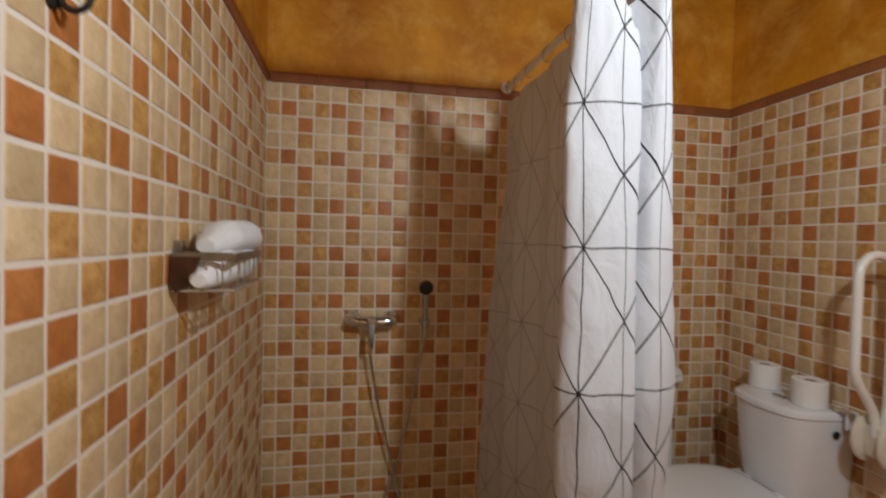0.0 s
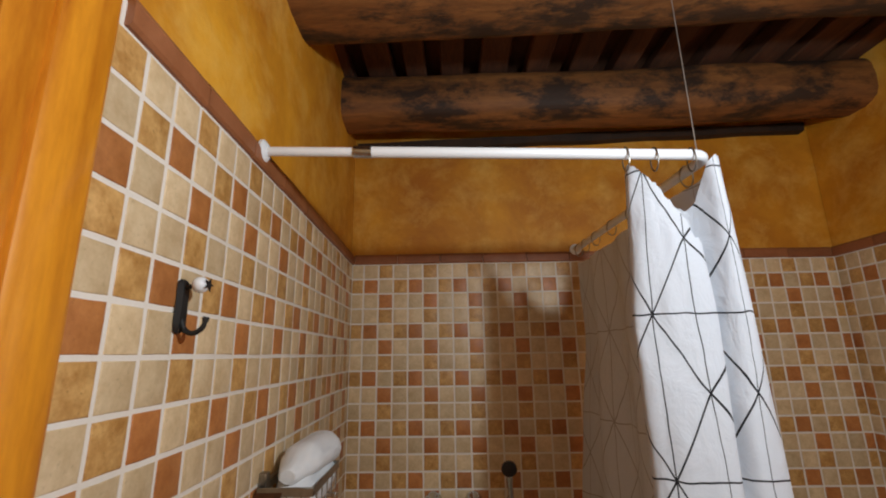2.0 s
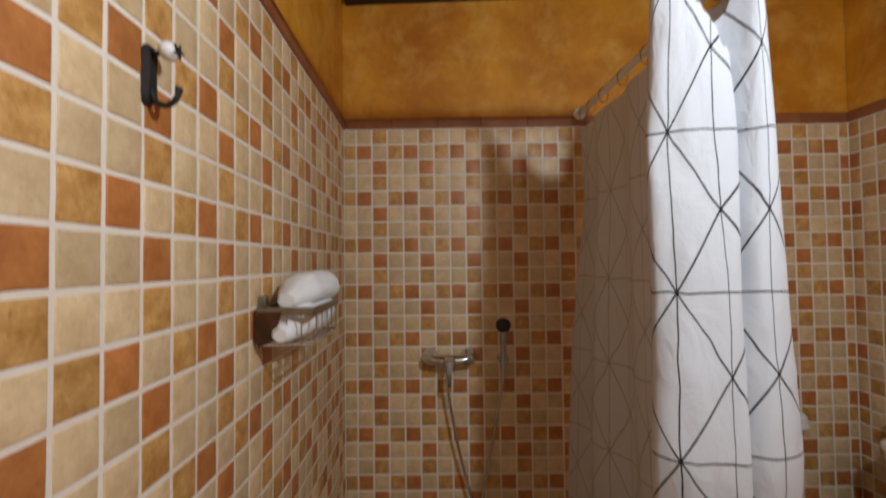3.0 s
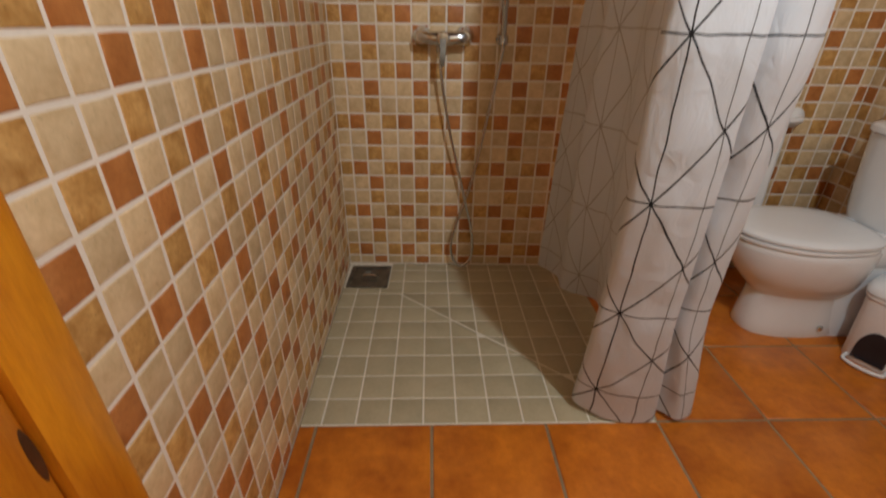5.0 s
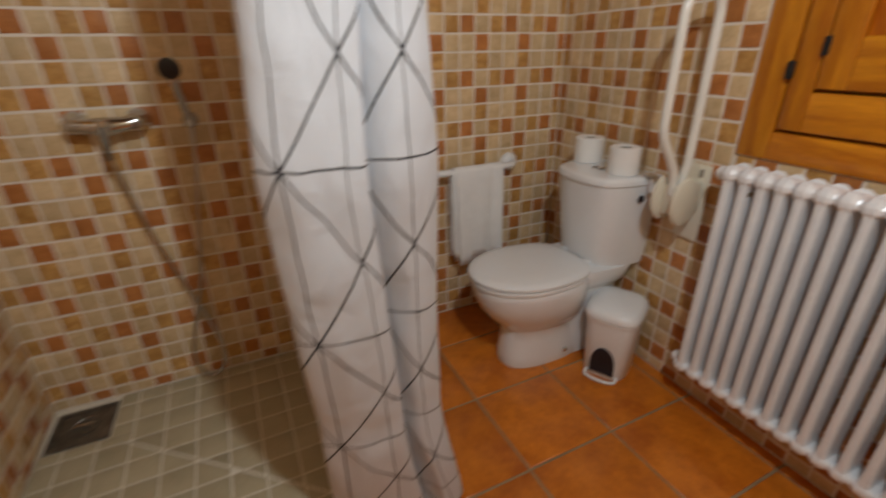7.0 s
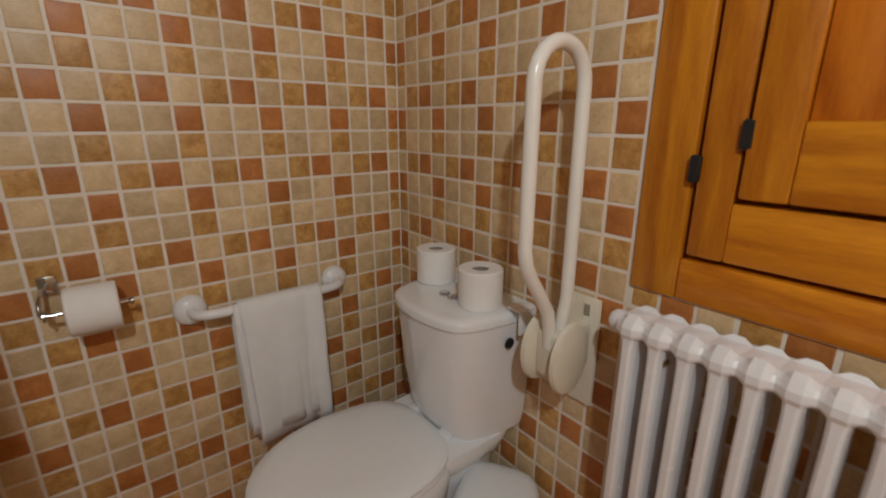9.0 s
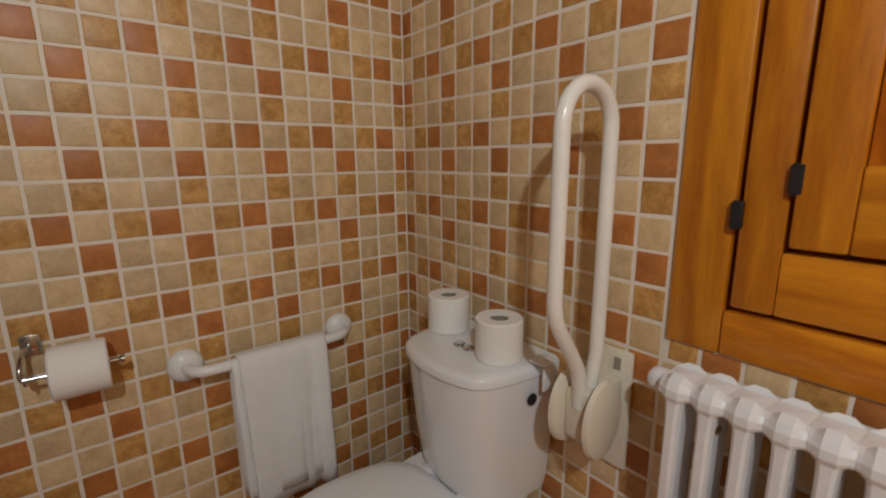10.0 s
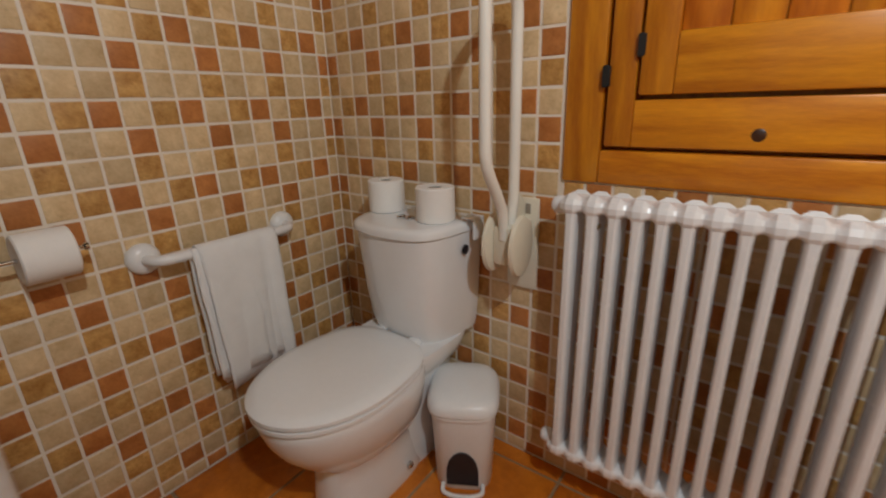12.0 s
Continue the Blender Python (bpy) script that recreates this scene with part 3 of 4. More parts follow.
# ---- pedal bin ----
def bin_():
    t = thing("pedal_bin", "small white plastic pedal bin with a domed lid", "bin", pose(2.008, -0.658, 0, 0, 0, 30))
    r = lambda g, z, sh=0.0: oval(0.0 + sh, 0, 0.112 + g, 0.096 + g, z * 1.04, 44, 3.6)
    part("body", loft(bmesh.new(), [r(-0.016, 0.0), r(-0.012, 0.006), r(-0.002, 0.235), r(-0.001, 0.245)]), WHITE_PLASTIC, t)
    part("rim", loft(bmesh.new(), [r(0.001, 0.240), r(0.004, 0.243), r(0.004, 0.252), r(0.001, 0.254)]), WHITE_PLASTIC, t)
    part("lid", loft(bmesh.new(), [r(0.003, 0.255), r(0.008, 0.258), r(0.008, 0.266), r(0.004, 0.278), r(-0.006, 0.289), r(-0.022, 0.296), r(-0.05, 0.300), r(-0.085, 0.301)]), WHITE_PLASTIC, t)
    # raised black arch: mechanism and shaded inside as one colour, with the pedal
    bm = bmesh.new()
    pts = [(-0.046, 0.024)] + [(0.046 * math.cos(a), 0.066 + 0.078 * math.sin(a)) for a in [math.pi * (1 - k / 12) for k in range(13)]] + [(0.046, 0.024)]
    loft(bm, [[(-0.092 - 0.06 * z, y, z) for y, z in pts], [(-0.103 - 0.055 * z, y, z) for y, z in pts]])
    part("pedal_recess", bm, RUBBER, t, "raised black arch for the pedal mechanism and its shaded opening")
    bm = bmesh.new()
    tube(bm, smooth_path([(-0.092, -0.058, 0.016), (-0.118, -0.056, 0.012), (-0.130, -0.03, 0.011), (-0.133, 0.0, 0.011), (-0.130, 0.03, 0.011), (-0.118, 0.056, 0.012), (-0.092, 0.058, 0.016)], 4), 0.0065, 10)
    part("pedal", bm, WHITE_PLASTIC, t, "white wire pedal")
    return t


bin_()


# ---- radiator ----
def radiator():
    t = thing("radiator", "white enamelled column radiator hung under the window", "radiator")
    xc, d, z_low, z_top, first_y, pitch = 2.072, 0.042, 0.160, 0.882, -0.934, 0.0472
    bm = bmesh.new()

    def tube_ring(z, wide, deep):
        """A flat-sided oval column: rounded front and back."""
        return [(xc + deep * x, wide * y, z) for x, y in ((-1, -0.45), (-1, 0.45), (-0.9, 0.8), (-0.66, 1), (0.66, 1), (0.9, 0.8), (1, 0.45), (1, -0.45), (0.9, -0.8), (0.66, -1), (-0.66, -1), (-0.9, -0.8))]

    loft(bm, [tube_ring(z, 0.0116 * k, d) for z, k in ((z_low + 0.030, 1.35), (z_low + 0.052, 1.06), (z_low + 0.08, 1.0), (0.50, 0.97), (z_top - 0.085, 1.0), (z_top - 0.058, 1.06), (z_top - 0.034, 1.3))])
    n = pitch / 2 - 0.0001
    for z0, z1, up in ((z_top - 0.046, z_top, 1), (z_low, z_low + 0.044, -1)):
        rings = []
        for f, g, v in ((0.0, 0.012, 0.006), (0.12, 0.003, 0.004), (0.28, 0.0, 0.001), (0.55, 0.0, -0.001), (0.80, 0.006, -0.004), (1.0, 0.020, -0.009)):
            z = z0 + (z1 - z0) * f if up > 0 else z1 - (z1 - z0) * f
            v *= up
            lo, hi = xc - 0.046, xc + 0.050
            rings.append([(lo + g, -0.0085, z), (lo + g, 0.0085, z), (lo + 0.007 + g * 0.9, 0.0190, z + v), (lo + 0.009 + g * 0.9, n, z + v), (hi - 0.014 - g * 0.5, n, z + v), (hi - 0.010 - g * 0.5, 0.019, z + v),
                          (hi - g, 0.0085, z), (hi - g, -0.0085, z), (hi - 0.010 - g * 0.5, -0.019, z + v), (hi - 0.014 - g * 0.5, -n, z + v), (lo + 0.009 + g * 0.9, -n, z + v), (lo + 0.007 + g * 0.9, -0.0190, z + v)])
        loft(bm, rings)
    first = part("section", bm, ENAMEL, t, smooth=False, m=pose(0, first_y, 0))
    for i in range(1, 19):
        piece("section", first.data, t, pose(0, first_y - pitch * i, 0))
    for z in (z_top - 0.034, z_low + 0.026):
        part("end_plug", lathe(bmesh.new(), [(0.021, 0.0), (0.0215, 0.016), (0.020, 0.026), (0.014, 0.032), (0.0, 0.033)], (xc + 0.004, first_y + n, z), "y", 18), ENAMEL, t)
    part("bracket_screw", lathe(bmesh.new(), [(0.0, -0.012), (0.006, -0.011), (0.0075, -0.006), (0.0075, 0.004), (0.0, 0.006)], (xc - 0.014, -0.990, 0.812), "x", 12), BRASS, t, "small brass bracket screw")
    for yy in (-0.98, -1.60):
        part("wall_bracket", boxes(((2.09, yy - 0.009, 0.80), (W - 0.001, yy + 0.009, 0.822)), bevel=0.002), ENAMEL, t)


radiator()


# ---- folding grab rail ----
def grab_rail():
    t = thing("grab_rail", "cream coated folding grab rail swung up against the wall", "grab rail")
    yg, xo, xi = -0.765, 1.949, 2.087
    part("wall_plate", boxes(((W - 0.016, yg - 0.041, 0.577), (W - 0.0035, yg + 0.05, 0.838)), bevel=0.006), CREAM, t)
    # the slot's inner shade is put on as a flat grey block
    part("slot", boxes(((W - 0.0175, yg - 0.018, 0.795), (W - 0.0155, yg - 0.004, 0.822)), bevel=0.0005), CARD, t, "flat grey block for the shaded inside of a slot")
    mid, r = (xo + xi) / 2, (xi - xo) / 2
    pts = [(2.064, yg, 0.735), (2.074, yg, 0.79), (2.087, yg, 0.85)] + [(xi, yg, z) for z in (0.95, 1.1, 1.24)]
    pts += [tuple(p) for p in bend((mid, yg, 1.266), (r, 0, 0), (0, 0, r), math.pi, 12)]
    pts += [(xo, yg, z) for z in (1.15, 1.05, 0.975)] + [(xo + 0.006, yg, 0.945), (xo + 0.022, yg, 0.915), (xo + 0.052, yg, 0.872), (xo + 0.078, yg, 0.832), (xo + 0.088, yg, 0.79), (xo + 0.09, yg, 0.75)]
    part("rail", tube(bmesh.new(), pts, 0.0138, 16), CREAM_WHITE, t)
    for k, dy in enumerate((-0.038, 0.038)):
        prof = [(0.0, -0.010), (0.052, -0.011), (0.066, -0.006), (0.069, 0.003), (0.056, 0.010), (0.0, 0.010)]
        rings = []
        for rr, h in prof:
            rings.append([(2.058 + max(rr, 0.001) * math.cos(a) * 0.86, yg + dy + h, 0.732 + max(rr, 0.001) * math.sin(a) * 1.16) for a in [2 * math.pi * i / 32 for i in range(32)]])
        part("hinge_cheek", loft(bmesh.new(), rings), CREAM, t)
    part("hinge_body", boxes(((2.030, yg - 0.028, 0.68), (W - 0.016, yg + 0.028, 0.785)), bevel=0.01), CREAM, t)
    bm = bmesh.new()
    loft(bm, [[(2.075, yg + s * 0.03, 0.775), (2.145, yg + s * 0.03, 0.775), (2.148, yg + s * 0.03, 0.82), (2.115, yg + s * 0.03, 0.855)] for s in (-0.12, 0.12)])
    part("stop_fin", bm, CREAM, t)


CREAM_WHITE = surface("cream_white_coating", (0.79, 0.775, 0.72), (0.85, 0.835, 0.78), 5, 60, 0.25, 0.1, 0.06, 0.0004)
grab_rail()


# ---- towel bar and towel ----
def towel_bar():
    t = thing("towel_bar", "white curved towel bar on round wall roses", "towel bar")
    z, out = 0.718, -0.078
    for x in (1.489, 1.900):
        part("rose", lathe(bmesh.new(), [(0.041, -0.003), (0.041, -0.012), (0.035, -0.022), (0.019, -0.028), (0.0, -0.029)], (x, 0, z), "y", 28), WHITE_PLASTIC, t)
    pts = smooth_path([(1.489, -0.02, z), (1.493, -0.05, z), (1.510, -0.07, z), (1.545, out, z), (1.60, out, z), (1.70, out, z), (1.80, out, z), (1.845, out, z), (1.880, -0.07, z), (1.896, -0.05, z), (1.900, -0.02, z)], 4)
    part("bar", tube(bmesh.new(), pts, 0.0135, 14), WHITE_PLASTIC, t)


towel_bar()


def hung_towel():
    """A folded towel over the bar: an outer fold and an inner one that shows at the side."""
    t = thing("hand_towel", "white terry hand towel folded over the towel bar", "towel")
    for name, x0, x1, drop_f, drop_b, r, seed in (("towel_fold", 1.592, 1.822, 0.300, 0.30, 0.021, 2), ("inner_fold", 1.574, 1.80, 0.330, 0.33, 0.0145, 5)):
        prof = [(-0.078 - r - 0.003 - 0.012 * (1 - k / 10), drop_f + (0.718 - drop_f) * k / 10) for k in range(11)]
        prof += [(-0.078 - r * math.cos(a), 0.718 + r * math.sin(a)) for a in [math.pi * k / 8 for k in range(1, 8)]]
        prof += [(-0.078 + r * 0.9, 0.718 - (0.718 - drop_b) * k / 10) for k in range(11)]
        rings = []
        for i in range(25):
            u = i / 24
            x = x0 + (x1 - x0) * u
            ring = []
            for y, z in prof:
                low = max(0.0, (0.718 - z) / 0.42)
                fold = 0.010 * math.exp(-((u - 0.78) / 0.06) ** 2) * (0.4 + low) + 0.004 * noise.noise(Vector((x * 14 + seed, z * 5, seed)))
                sx = x + low * (0.004 - 0.014 * (u - 0.5)) + 0.003 * noise.noise(Vector((z * 9, u * 3, seed)))
                ring.append((sx, y + fold - 0.008 * low * math.sin(u * 5 + seed), z + 0.004 * noise.noise(Vector((x * 8, seed, 1))) * low))
            rings.append(ring)
        bm = loft(bmesh.new(), rings, cap=False, closed=False)
        ob = part(name, bm, TERRY, t)
        mod = ob.modifiers.new("thick", "SOLIDIFY")
        mod.thickness, mod.offset = 0.006, -1
    return t


hung_towel()


# ---- paper holder ----
def paper_holder():
    t = thing("paper_holder", "chrome wall holder for a toilet paper roll", "holder")
    part("back_plate", boxes(((1.205, -0.012, 0.825), (1.24, -0.0035, 0.87)), bevel=0.004), CHROME, t)
    bm = bmesh.new()
    tube(bm, smooth_path([(1.222, -0.008, 0.848), (1.212, -0.035, 0.844), (1.206, -0.066, 0.822), (1.206, -0.072, 0.802), (1.215, -0.072, 0.798), (1.30, -0.072, 0.798), (1.366, -0.072, 0.798)], 5), 0.0045, 10)
    part("arm", bm, CHROME, t)
    part("end_knob", lathe(bmesh.new(), [(0.006, 0.0), (0.009, 0.003), (0.009, 0.010), (0.0, 0.012)], (1.362, -0.072, 0.798), "x", 14), CHROME, t)
    part("inner_disc", lathe(bmesh.new(), [(0.0, 0.0), (0.013, 0.001), (0.013, 0.006), (0.0, 0.007)], (1.208, -0.072, 0.798), "x", 14), CHROME, t)


paper_holder()
paper_roll(pose(1.248, -0.072, 0.797, 0, 90, 0), "white toilet paper roll hanging on the chrome holder")


# ---- shower fittings ----
def mixer():
    t = thing("shower_mixer", "chrome shower mixer tap on the tiled wall", "mixer tap")
    z = 1.003
    for x in (0.362, 0.524):
        part("rose", lathe(bmesh.new(), [(0.036, -0.003), (0.036, -0.012), (0.031, -0.026), (0.026, -0.040), (0.024, -0.066), (0.018, -0.074), (0.0, -0.076)], (x, 0, z), "y", 28), CHROME, t)
    bm = bmesh.new()
    pts = [(0.350, -0.055, z + 0.002), (0.362, -0.058, z), (0.39, -0.06, z - 0.004), (0.443, -0.063, z - 0.008), (0.496, -0.06, z - 0.004), (0.524, -0.058, z), (0.536, -0.055, z + 0.002)]
    tube(bm, pts, [0.017, 0.023, 0.021, 0.028, 0.021, 0.023, 0.017], 18)
    part("body", bm, CHROME, t)
    part("cartridge", lathe(bmesh.new(), [(0.024, -0.05), (0.025, -0.085), (0.021, -0.098), (0.0, -0.10)], (0.443, 0, z - 0.006), "y", 24), CHROME, t)
    bm = bmesh.new()
    loft(bm, [[(0.443 + sx * w, y + sy * 0.005, zz) for sx, sy in ((-1, -1), (1, -1), (1, 1), (-1, 1))] for zz, y, w in ((z - 0.005, -0.095, 0.012), (z - 0.04, -0.108, 0.010), (z - 0.08, -0.118, 0.008), (z - 0.098, -0.118, 0.006))])
    part("lever", bm, DARK_STEEL, t, "dark metal lever")
    part("hose_outlet", lathe(bmesh.new(), [(0.012, 0.0), (0.012, -0.03), (0.010, -0.036), (0.0, -0.037)], (0.43, -0.06, z - 0.02), "z", 14), CHROME, t)


mixer()


def hand_shower():
    t = thing("hand_shower", "chrome hand shower with black face and a long steel hose", "shower head")
    part("bracket", lathe(bmesh.new(), [(0.022, -0.003), (0.022, -0.010), (0.014, -0.018), (0.013, -0.05), (0.0, -0.052)], (0.668, 0, 0.995), "y", 20), CHROME, t)
    part("bracket_fork", lathe(bmesh.new(), [(0.013, -0.018), (0.019, -0.014), (0.018, 0.014), (0.013, 0.018), (0.0, 0.018)], (0.668, -0.062, 0.995), "z", 18), CHROME, t)
    bm = bmesh.new()
    tube(bm, smooth_path([(0.668, -0.062, 0.955), (0.668, -0.066, 0.99), (0.665, -0.088, 1.04), (0.660, -0.116, 1.095), (0.657, -0.136, 1.14)], 4), [0.008] * 4 + [0.011] * 9 + [0.013] * 4, 14)
    part("handle", bm, CHROME, t)
    m = look((0.656, -0.146, 1.153), (0.63, -0.6, 1.07))
    head = part("head", lathe(bmesh.new(), [(0.0, 0.022), (0.018, 0.020), (0.030, 0.006), (0.031, -0.002), (0.0, -0.003)], (0, 0, 0), "z", 28), CHROME, t, m=m)
    part("spray_face", lathe(bmesh.new(), [(0.029, -0.0035), (0.029, -0.006), (0.024, -0.008), (0.0, -0.009)], (0, 0, 0), "z", 28), RUBBER, head, "black rubber spray face")
    pts = smooth_path([(0.43, -0.062, 0.965), (0.44, -0.065, 0.85), (0.475, -0.06, 0.65), (0.52, -0.05, 0.46), (0.552, -0.045, 0.33), (0.578, -0.045, 0.22), (0.590, -0.05, 0.12), (0.575, -0.055, 0.05),
                       (0.535, -0.06, 0.022), (0.50, -0.055, 0.06), (0.49, -0.05, 0.14), (0.515, -0.03, 0.24), (0.55, -0.025, 0.34), (0.585, -0.03, 0.48), (0.625, -0.045, 0.70), (0.66, -0.058, 0.90), (0.668, -0.062, 0.965)], 14)
    rad = [0.0066 if k % 2 else 0.0056 for k in range(len(pts))]
    part("hose", tube(bmesh.new(), pts, rad, 10), CHROME, t, "flexible ribbed steel hose")


hand_shower()


# ---- basket with towels on the left wall ----
def basket():
    t = thing("wire_basket", "small chrome wire basket fixed to the tiled wall", "basket", on_left(-0.845, 0.0, 0.0))
    y0, y1, x0, x1, zt, zb = -0.128, 0.110, 0.010, 0.125, 1.304, 1.236
    rim = [(x0, y0, zt), (x1, y0, zt), (x1, y1, zt), (x0, y1, zt), (x0, y0, zt)]
    bm = bmesh.new()
    for a, b in zip(rim, rim[1:]):
        lo = [min(a[i], b[i]) for i in range(3)]
        hi = [max(a[i], b[i]) for i in range(3)]
        box(bm, (lo[0] - 0.002, lo[1] - 0.002, zt - 0.009), (hi[0] + 0.002, hi[1] + 0.002, zt + 0.009), 0.0015, 1)
    part("rim", bm, STEEL, t)
    bm = bmesh.new()
    for a, b in zip(rim, rim[1:]):
        tube(bm, [(a[0], a[1], zb), (b[0], b[1], zb)], 0.003, 8)
    part("base_wire", bm, CHROME, t)
    for k in range(5):
        yy = y0 + (y1 - y0) * (k + 0.5) / 5
        part("wire", tube(bmesh.new(), [(x1, yy, zt), (x1, yy, zb), (x0, yy, zb), (x0, yy, zt)], 0.0022, 8), CHROME, t)
    for xx in (x0 + 0.03, x0 + 0.06, x0 + 0.09):
        part("wire", tube(bmesh.new(), [(xx, y1, zt), (xx, y1, zb), (xx, y0, zb), (xx, y0, zt)], 0.0018, 8), CHROME, t)
    part("end_plate", loft(bmesh.new(), [[(x0 - 0.006, yy, zt), (x0 + 0.052, yy, zt), (x0 + 0.030, yy, zb + 0.006), (x0 + 0.004, yy, zb - 0.004), (x0 - 0.006, yy, zb + 0.012)] for yy in (y0 - 0.003, y0 - 0.001)]), KNOT, t, "dark brown end plate")
    part("wall_mount", boxes(((-0.001, -0.105, 1.306), (0.018, -0.08, 1.335)), bevel=0.003), STEEL, t)
    return t


basket()


def rolled_towel(m, r, length, label, seed, pinch, wide=1.12):
    """A loosely rolled towel along y whose -y end is pinched and sinks."""
    t = thing("rolled_towel", label, "towel", m, "rolled towels")
    rings = []
    for i in range(29):
        u = i / 28
        y = (u - 0.5) * length
        f = min(1.0, u / 0.38)
        f = pinch + (1 - pinch) * f * f * (3 - 2 * f)
        end = min(1.0, min(u, 1 - u) * 12 + 0.5) ** 0.5
        ring = []
        for k in range(32):
            a = 2 * math.pi * k / 32
            c, d = math.cos(a), math.sin(a)
            lump = 0.10 * noise.noise(Vector((c * 1.3, d * 1.3, y * 9 + seed))) + 0.05 * noise.noise(Vector((c * 3, d * 3, y * 22 + seed)))
            crease = -0.10 * math.exp(-((a - 2.2 - 1.5 * u) / 0.10) ** 2) - 0.07 * math.exp(-((a - 1.1 + u) / 0.09) ** 2)
            rr = r * f * end * (1 + lump + crease)
            ring.append((rr * c * wide, y + 0.010 * noise.noise(Vector((c * 2, d * 2, seed))) * (1 - end + 0.2), rr * d - r * (1 - f) * 0.75))
        rings.append(ring)
    part("towel_roll", loft(bmesh.new(), rings), TERRY, t)
    return t


rolled_towel(on_left(-0.855, 0.068, 1.280) @ pose(0, 0, 0, 2, 0, -3), 0.042, 0.262, "white rolled towel lying in the wire basket", 1, 0.42, 1.2)
rolled_towel(on_left(-0.825, 0.070, 1.343) @ pose(0, 0, 0, 2, 0, -6), 0.039, 0.225, "white rolled towel on top of the basket", 4, 0.5, 1.3)


# ---- coat hook ----
def coat_hook():
    t = thing("coat_hook", "black iron double coat hook with a white porcelain knob", "hook", on_left(-1.318, 0.0, -0.025) @ pose(0, 0, 1.716) @ Matrix.Diagonal((0.8, 1.05, 0.85, 1)) @ pose(0, 0, -1.716))
    rings = []
    for z, w, d in ((1.622, 0.004, 0.004), (1.627, 0.010, 0.008), (1.64, 0.012, 0.010), (1.68, 0.0105, 0.010), (1.705, 0.012, 0.010), (1.712, 0.009, 0.008), (1.716, 0.004, 0.004)):
        rings.append([(0.0035, -w, z), (0.003 + d, -w * 0.7, z), (0.003 + d, w * 0.7, z), (0.0035, w, z)])
    part("back_plate", loft(bmesh.new(), rings), BLACK, t)
    bm = bmesh.new()
    tube(bm, smooth_path([(0.010, 0, 1.645), (0.018, 0, 1.628), (0.034, 0, 1.622), (0.050, 0, 1.632), (0.055, 0, 1.650)], 5), [0.0045] * 17 + [0.004, 0.005, 0.006, 0.005], 10)
    part("lower_hook", bm, BLACK, t)
    part("knob_stem", tube(bmesh.new(), [(0.010, 0, 1.70), (0.026, 0, 1.705)], 0.004, 10), BLACK, t)
    ball = [(0.0145 * math.sin(a), -0.0145 * math.cos(a)) for a in [math.pi * k / 12 for k in range(13)]]
    knob = part("knob", lathe(bmesh.new(), ball, (0.038, 0, 1.706), "x", 24), CERAMIC, t, "white porcelain ball knob")
    bm = bmesh.new()
    star = [(0.0525, (0.0125 if k % 2 == 0 else 0.005) * math.cos(math.pi * k / 5), 1.706 + (0.0125 if k % 2 == 0 else 0.005) * math.sin(math.pi * k / 5)) for k in range(10)]
    loft(bm, [star, [(x + 0.002, y, z) for x, y, z in star]])
    part("star_cap", bm, BLACK, knob, "black star-shaped screw cap")


coat_hook()

# ---- curtain rail ----
ROD_A, ROD_B, ROD_C = (left_x(-1.08) + 0.003, -1.08, 2.016), (1.045, -1.025, 2.010), (1.015, -0.004, 2.03)


def curtain_rail():
    t = thing("curtain_rail", "white L-shaped shower curtain rail hung on a wire", "curtain rail")
    A, B, C = Vector(ROD_A), Vector(ROD_B), Vector(ROD_C)
    d, e = (B - A).normalized(), (C - B).normalized()
    mid = A + d * 0.22
    part("rail_end", tube(bmesh.new(), [A + d * 0.01, mid], 0.0105, 14), WHITE_PLASTIC, t)
    part("collar", tube(bmesh.new(), [mid - d * 0.02, mid + d * 0.02], 0.0135, 14), CHROME, t, "grey metal joining collar")
    arc = []
    for k in range(9):
        s = k / 8
        arc.append((B - d * 0.05) * (1 - s) ** 2 + B * 2 * s * (1 - s) + (B + e * 0.05) * s * s)
    part("rail", tube(bmesh.new(), [mid] + arc + [C - e * 0.008], 0.0125, 14), WHITE_PLASTIC, t)
    for p, q in ((A, d), (C, -e)):
        part("wall_flange", tube(bmesh.new(), [p, p + q * 0.006, p + q * 0.014], [0.026, 0.026, 0.016], 22), WHITE_PLASTIC, t)
    part("hanging_wire", tube(bmesh.new(), [B - d * 0.03 + Vector((0, 0, 0.012)), B - d * 0.03 + Vector((-0.01, -0.01, 0.69))], 0.0012, 6), WIRE, t, "thin steel hanging wire")


curtain_rail()


# ---- shower curtain ----
def curve_at(levels, z):
    """Plan points at a height, between the given levels."""
    for (za, pa), (zb, pb) in zip(levels, levels[1:]):
        if zb <= z <= za:
            f = (za - z) / (za - zb)
            f = f * f * (3 - 2 * f) * 0.35 + f * 0.65
            return [Vector((a[0] + (b[0] - a[0]) * f, a[1] + (b[1] - a[1]) * f, 0)) for a, b in zip(pa, pb)]
    return [Vector((*p, 0)) for p in (levels[0][1] if z > levels[0][0] else levels[-1][1])]


